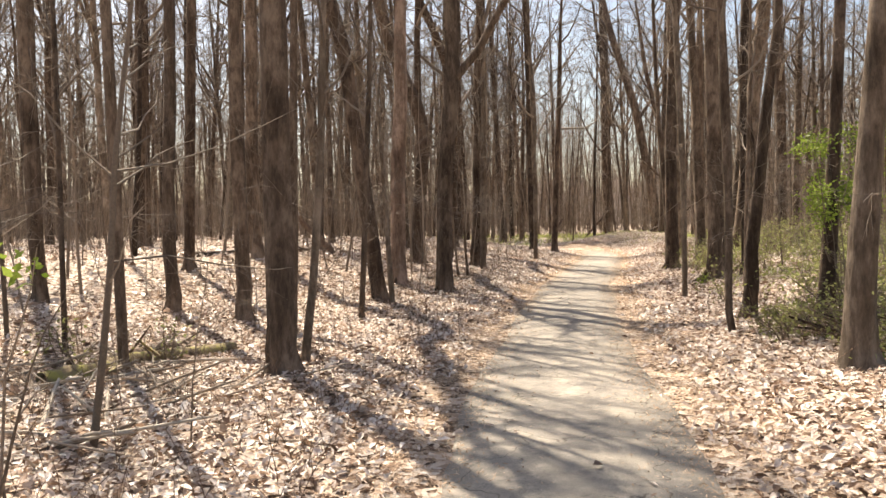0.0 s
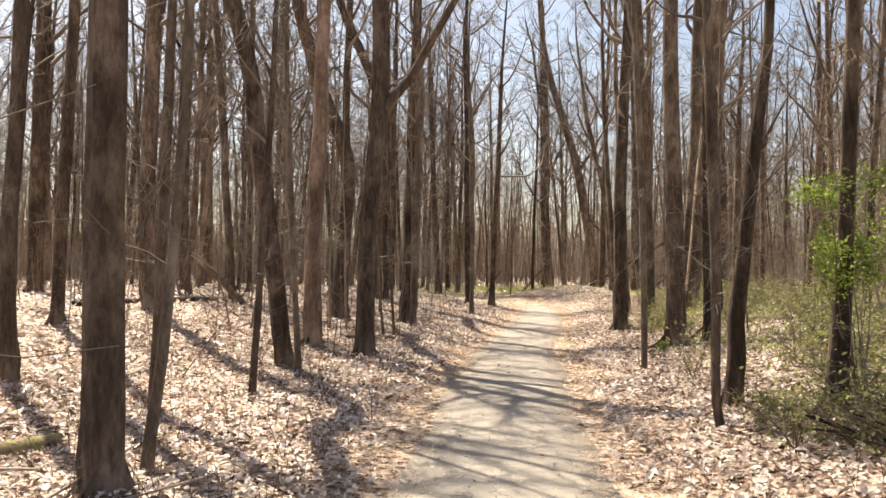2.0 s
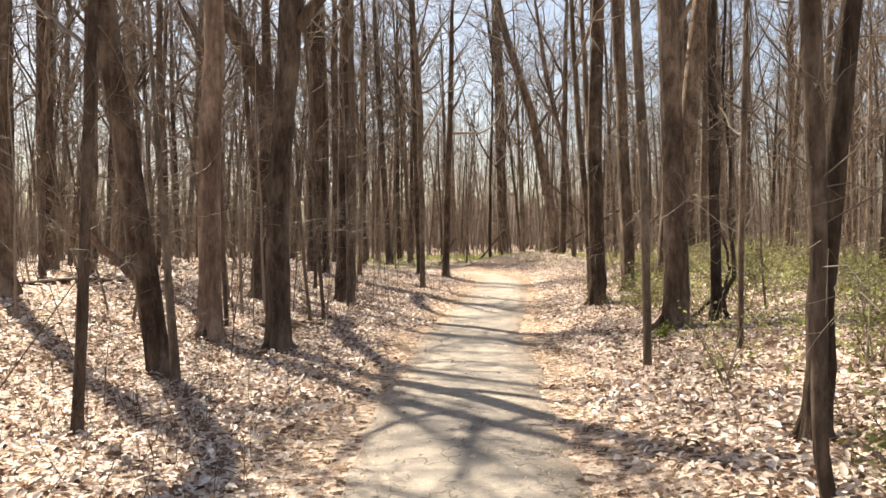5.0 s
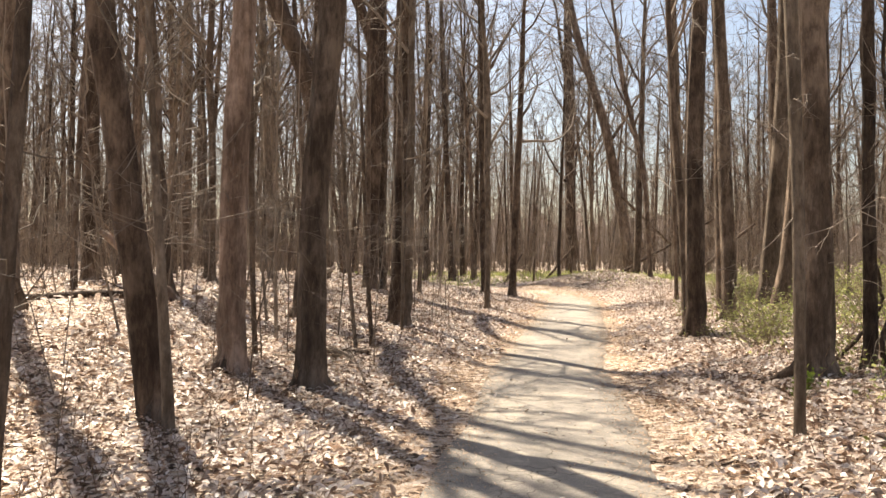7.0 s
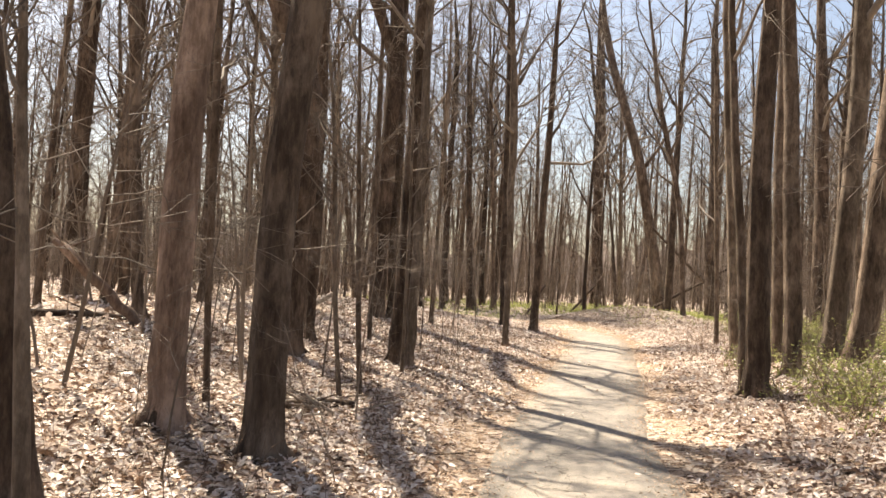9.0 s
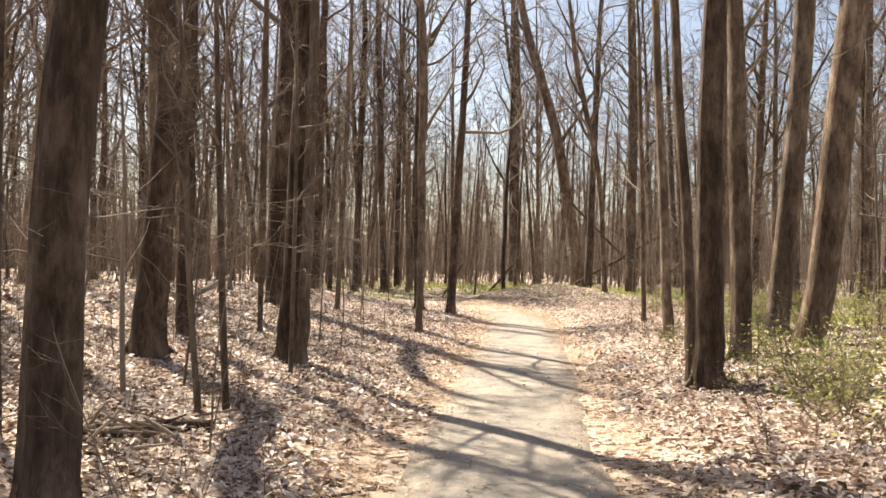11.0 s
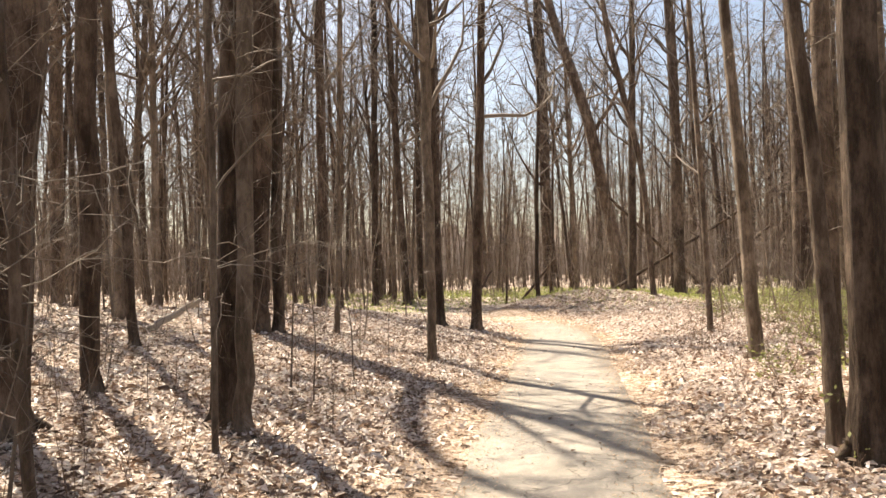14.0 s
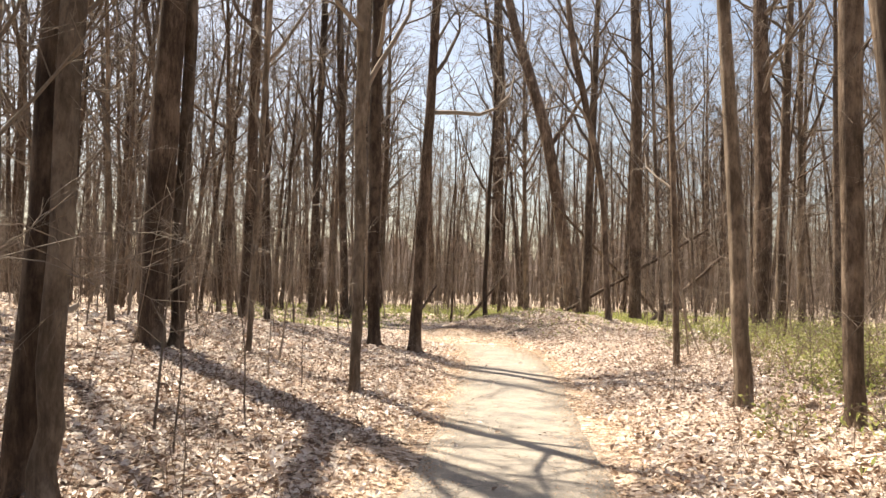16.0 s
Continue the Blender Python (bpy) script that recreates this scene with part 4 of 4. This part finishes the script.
def log(x0, y0, x1, y1, r, kind, label, z1=None, name="log", seed=0):
    """A fallen trunk or branch between two places."""
    g = np.random.default_rng(300 + seed)
    a = np.array([x0, y0, float(land(x0, y0)) + r * 0.6])
    b = np.array([x1, y1, float(land(x1, y1)) + r * 0.5 if z1 is None else z1])
    k = np.linspace(0, 1, 10)[:, None]
    pts = a + (b - a) * k + g.normal(0, r * 0.18, (10, 3))
    if z1 is None:
        pts[:, 2] = land(pts[:, 0], pts[:, 1]) + r * 0.55
    w = Wood()
    w.tube(pts, r * np.interp(k[:, 0], [0, 0.02, 0.9, 1], [0.8, 1, 0.8, 0.5]), 10 if r > 0.03 else 6, 0, 0.08, seed)
    for _ in range(3 if r > 0.03 else 5):
        o = pts[int(g.integers(2, 9))]
        w.stick(o, o + np.array([g.normal(0, 1), g.normal(0, 1), abs(g.normal(0, 0.5))]) * r * g.uniform(3, 8), r * 0.3)
    ob = new(name, w.mesh(name, BARK[kind] if kind in BARK else MOSSY if kind == "moss" else DEADWOOD))
    return tagged(ob, label, "log" if name == "log" else "branch")


log(-5.5, 7.4, -3.9, 9.6, 0.1, "moss", "mossy fallen log lying in dry leaves", seed=1)
log(-5.3, 7.9, -4.4, 9.9, 0.07, "dark", "dark rotten log lying beside another log", seed=2)
log(-2.2, 22.9, -3.5, 22.75, 0.09, "red", "broken trunk leaning up from the forest floor", 2.0, seed=3)
log(-6.0, 21.5, -2.6, 24.2, 0.08, "dark", "long fallen log half sunk in leaves", seed=4)
log(0.6, 30.3, 1.5, 30.9, 0.07, "pale", "bleached broken branch leaning on the ground", 1.2, "fallen_branch", 5)
log(-4.95, 4.6, -5.9, 8.0, 0.022, "pale", "pale bare branch lying on leaves", None, "fallen_branch", 7)
log(-5.0, 5.2, -3.9, 6.5, 0.018, "pale", "pale bare stick lying on leaves", None, "fallen_branch", 8)
log(-6.3, 6.2, -4.5, 6.4, 0.02, "pale", "pale bare branch lying on leaves", None, "fallen_branch", 9)
log(1.9, 7.4, 4.6, 8.0, 0.025, "dark", "dark fallen branch below a shrub", None, "fallen_branch", 10)
log(3.2, 13.15, 3.75, 13.4, 0.012, "dark", "thin dark stick on dry leaves", None, "fallen_branch", 11)
log(-0.5, 31.5, 0.9, 30.0, 0.06, "pale", "bleached dead branch on the forest floor", None, "fallen_branch", 12)
log(12.8, 40.2, 15.2, 40.8, 0.05, "pale", "pale branch lying on a leafy bank", None, "fallen_branch", 13)
log(21.5, 46.0, 26.5, 47.5, 0.09, "dark", "dead trunk leaning among the trees beyond the bend", 3.4, "fallen_branch", 14)
log(17.5, 47.0, 24.0, 45.5, 0.07, "dark", "long dead bough leaning across the far trees", 4.2, "fallen_branch", 15)
log(14.5, 48.5, 16.6, 49.5, 0.06, "dark", "dead bough leaning up from the ground", 2.2, "fallen_branch", 16)
log(11.5, 46.5, 12.8, 47.6, 0.05, "dark", "dead bough leaning up from the ground", 1.6, "fallen_branch", 17)
log(26.0, 52.0, 19.0, 50.0, 0.08, "brown", "long dead bough leaning across the far trees", 5.5, "fallen_branch", 18)
log(-0.2, 18.35, 0.95, 18.85, 0.075, "dark", "dark rotten log under a brush pile", None, "log", 19)
log(-4.2, 12.4, -3.3, 14.6, 0.05, "pale", "pale fallen branch on dry leaves", None, "fallen_branch", 20)
pile = np.random.default_rng(400)
for cx_, cy_, n_sticks in ((0.35, 18.65, 22), (0.35, 18.6, 6), (-1.25, 17.5, 5), (-5.2, 6.6, 14), (-5.4, 7.7, 10), (-4.8, 5.7, 16), (-4.3, 6.9, 14), (-4.9, 8.3, 14), (-6.0, 7.2, 12), (2.7, 6.7, 14), (3.5, 7.1, 18), (4.3, 7.8, 14)):
    for _ in range(n_sticks):
        x0, y0 = cx_ + pile.normal(0, 0.3), cy_ + pile.normal(0, 0.3)
        a = pile.uniform(0, 6.28)
        reach = pile.uniform(0.3, 1.5 if cx_ < -4 else 0.9)
        log(x0, y0, x0 + reach * math.cos(a), y0 + reach * math.sin(a), pile.uniform(0.008, 0.02), "dark" if cx_ > 2 else "pale", "dead stick in a tangled brush pile", float(land(x0, y0)) + pile.uniform(0.02, 0.3), "stick", int(pile.integers(9999)))
for k in range(70):
    y0 = pile.uniform(1, 34)
    s_ = pile.choice([-1, 1]) * pile.uniform(1.1, 6)
    x0 = float(np.interp(y0, COURSE[:, 1], COURSE[:, 0])) - s_
    a = pile.uniform(0, 6.28)
    reach = pile.uniform(0.3, 1.3)
    log(x0, y0, x0 + reach * math.cos(a), y0 + reach * math.sin(a), pile.uniform(0.005, 0.014), ("pale", "dark", "brown")[k % 3], "thin dead stick lying on dry leaves", None, "stick", 500 + k)

# ---- leaf litter ----
def leaves(name, xs, ys, size, lift, mat, label, category, seed, flat=0.5, shape=0.55, crumb=False):
    """Many small curled leaves lying on the ground."""
    g = np.random.default_rng(seed)
    n = len(xs)
    base = np.stack([xs, ys, land(xs, ys) + lift * g.uniform(0.1, 1.0, n)], 1)
    k = size * g.uniform(0.6, 1.25, n)
    a = g.uniform(0, 2 * np.pi, n)
    tilt, roll = g.normal(0, flat, n), g.normal(0, flat, n)
    curl = g.uniform(0.05, 0.45, n) * k
    wide = shape * k * g.uniform(0.6, 1.1, n)
    zero = np.zeros(n)
    local = np.stack([
        np.stack([-0.5 * k, zero, 0.3 * curl], 1), np.stack([-0.1 * k, wide * 0.5, curl], 1), np.stack([0.28 * k, wide * 0.34, 0.8 * curl], 1),
        np.stack([0.55 * k, zero, 0.5 * curl], 1), np.stack([0.2 * k, -wide * 0.4, 0.9 * curl], 1), np.stack([-0.15 * k, -wide * 0.5, curl], 1)], 1)
    ct, st, cr, sr, ca, sa = np.cos(tilt), np.sin(tilt), np.cos(roll), np.sin(roll), np.cos(a), np.sin(a)
    X, Y, Z = local[..., 0], local[..., 1], local[..., 2]
    Y, Z = Y * cr[:, None] - Z * sr[:, None], Y * sr[:, None] + Z * cr[:, None]
    X, Z = X * ct[:, None] + Z * st[:, None], -X * st[:, None] + Z * ct[:, None]
    X, Y = X * ca[:, None] - Y * sa[:, None], X * sa[:, None] + Y * ca[:, None]
    v = (np.stack([X, Y, Z], -1) + base[:, None]).reshape(-1, 3)
    i = 6 * np.arange(n)[:, None]
    f = np.concatenate([i + np.array([[0, 3, 2, 1]]), i + np.array([[0, 5, 4, 3]])])
    if crumb:
        v = v.reshape(-1, 6, 3)[:, [0, 5, 3, 1]].reshape(-1, 3)
        f = 4 * np.arange(n)[:, None] + np.array([[0, 1, 2, 3]])
    return tagged(new(name, mesh_from(name, v, f, mat)), label, category, kind="stuff")


lr = np.random.default_rng(3)


def strewn(n, x0, x1, y0, y1, keep):
    out = np.zeros((0, 2))
    while len(out) < n:
        p = np.column_stack([lr.uniform(x0, x1, n), lr.uniform(y0, y1, n)])
        chance = keep(p[:, 0], p[:, 1])
        out = np.concatenate([out, p[lr.uniform(0, 1, n) < chance]])
    return out[:n, 0], out[:n, 1]


def beside(x, y):
    s = np.abs(aside(x, y))
    ragged_edge = 0.16 * np.sin(1.7 * y + 0.8 * np.sin(0.9 * y)) + 0.1 * np.sin(4.3 * y + x)
    return smooth(0.9, 1.8, s + ragged_edge) * (1 - smooth(4.5, 8.5, s)) + 0.003


def wider(x, y):
    s = np.abs(aside(x, y))
    return smooth(3.0, 6.0, s) * (1 - 0.6 * smooth(14, 30, s))


xs, ys = strewn(205000, -10, 19, -0.5, 44, beside)
leaves("leaf_litter", xs, ys, 0.082, 0.05, LITTER, "thick bed of curled tan and brown dry oak leaves", "leaf litter", 11, 0.38)
xs, ys = strewn(45000, -28, 34, 2, 60, wider)
leaves("leaf_litter", xs, ys, 0.16, 0.05, LITTER, "dry tan leaves covering the forest floor between the trees", "leaf litter", 12, 0.42)


def edge(x, y):
    s = np.abs(aside(x, y))
    return np.exp(-((s - 1.15) / 0.47) ** 2) + 0.015 + 0.3 * smooth(31, 38, y) * (s < 1.2)


xs, ys = strewn(140000, -6, 14, -0.5, 44, edge)
leaves("leaf_crumbs", xs, ys, 0.04, 0.03, DEBRIS, "brown leaf crumbs and needles along the path edges", "leaf litter", 13, 0.3, 0.3, True)


def shady_right(x, y):
    s = -aside(x, y)
    return smooth(2.4 + 3.3 * smooth(20, 36, y), 4.0 + 3.8 * smooth(20, 36, y), s) * (1 - smooth(14, 24, s)) * (0.35 + 0.65 * (np.sin(0.9 * x + 1.3) * np.sin(0.7 * y) > -0.2))


xs, ys = strewn(75000, 0, 34, 3, 56, shady_right)
leaves("ground_herbs", xs, ys, 0.085, 0.22, GRASS, "low spring herbs and grass among dry leaves", "plants", 14, 0.9, 0.4, True)
xs, ys = strewn(9000, 2, 32, 46, 66, lambda x, y: 0.15 + 0.85 * (np.abs(x - 14) < 9))
leaves("ground_herbs", xs, ys, 0.13, 0.2, GRASS, "pale green grass beyond the bend in the path", "plants", 15, 0.9, 0.3)
xs, ys = strewn(900, 10, 21, 38.5, 48, lambda x, y: smooth(1.6, 2.6, np.abs(aside(x, y))) * np.exp(-((x - 15) ** 2 / 14 + (y - 43) ** 2 / 12)))
leaves("ground_herbs", xs, ys, 0.1, 0.14, GRASS, "tufts of pale grass on a sunlit leafy bank", "plants", 16, 0.8, 0.3)
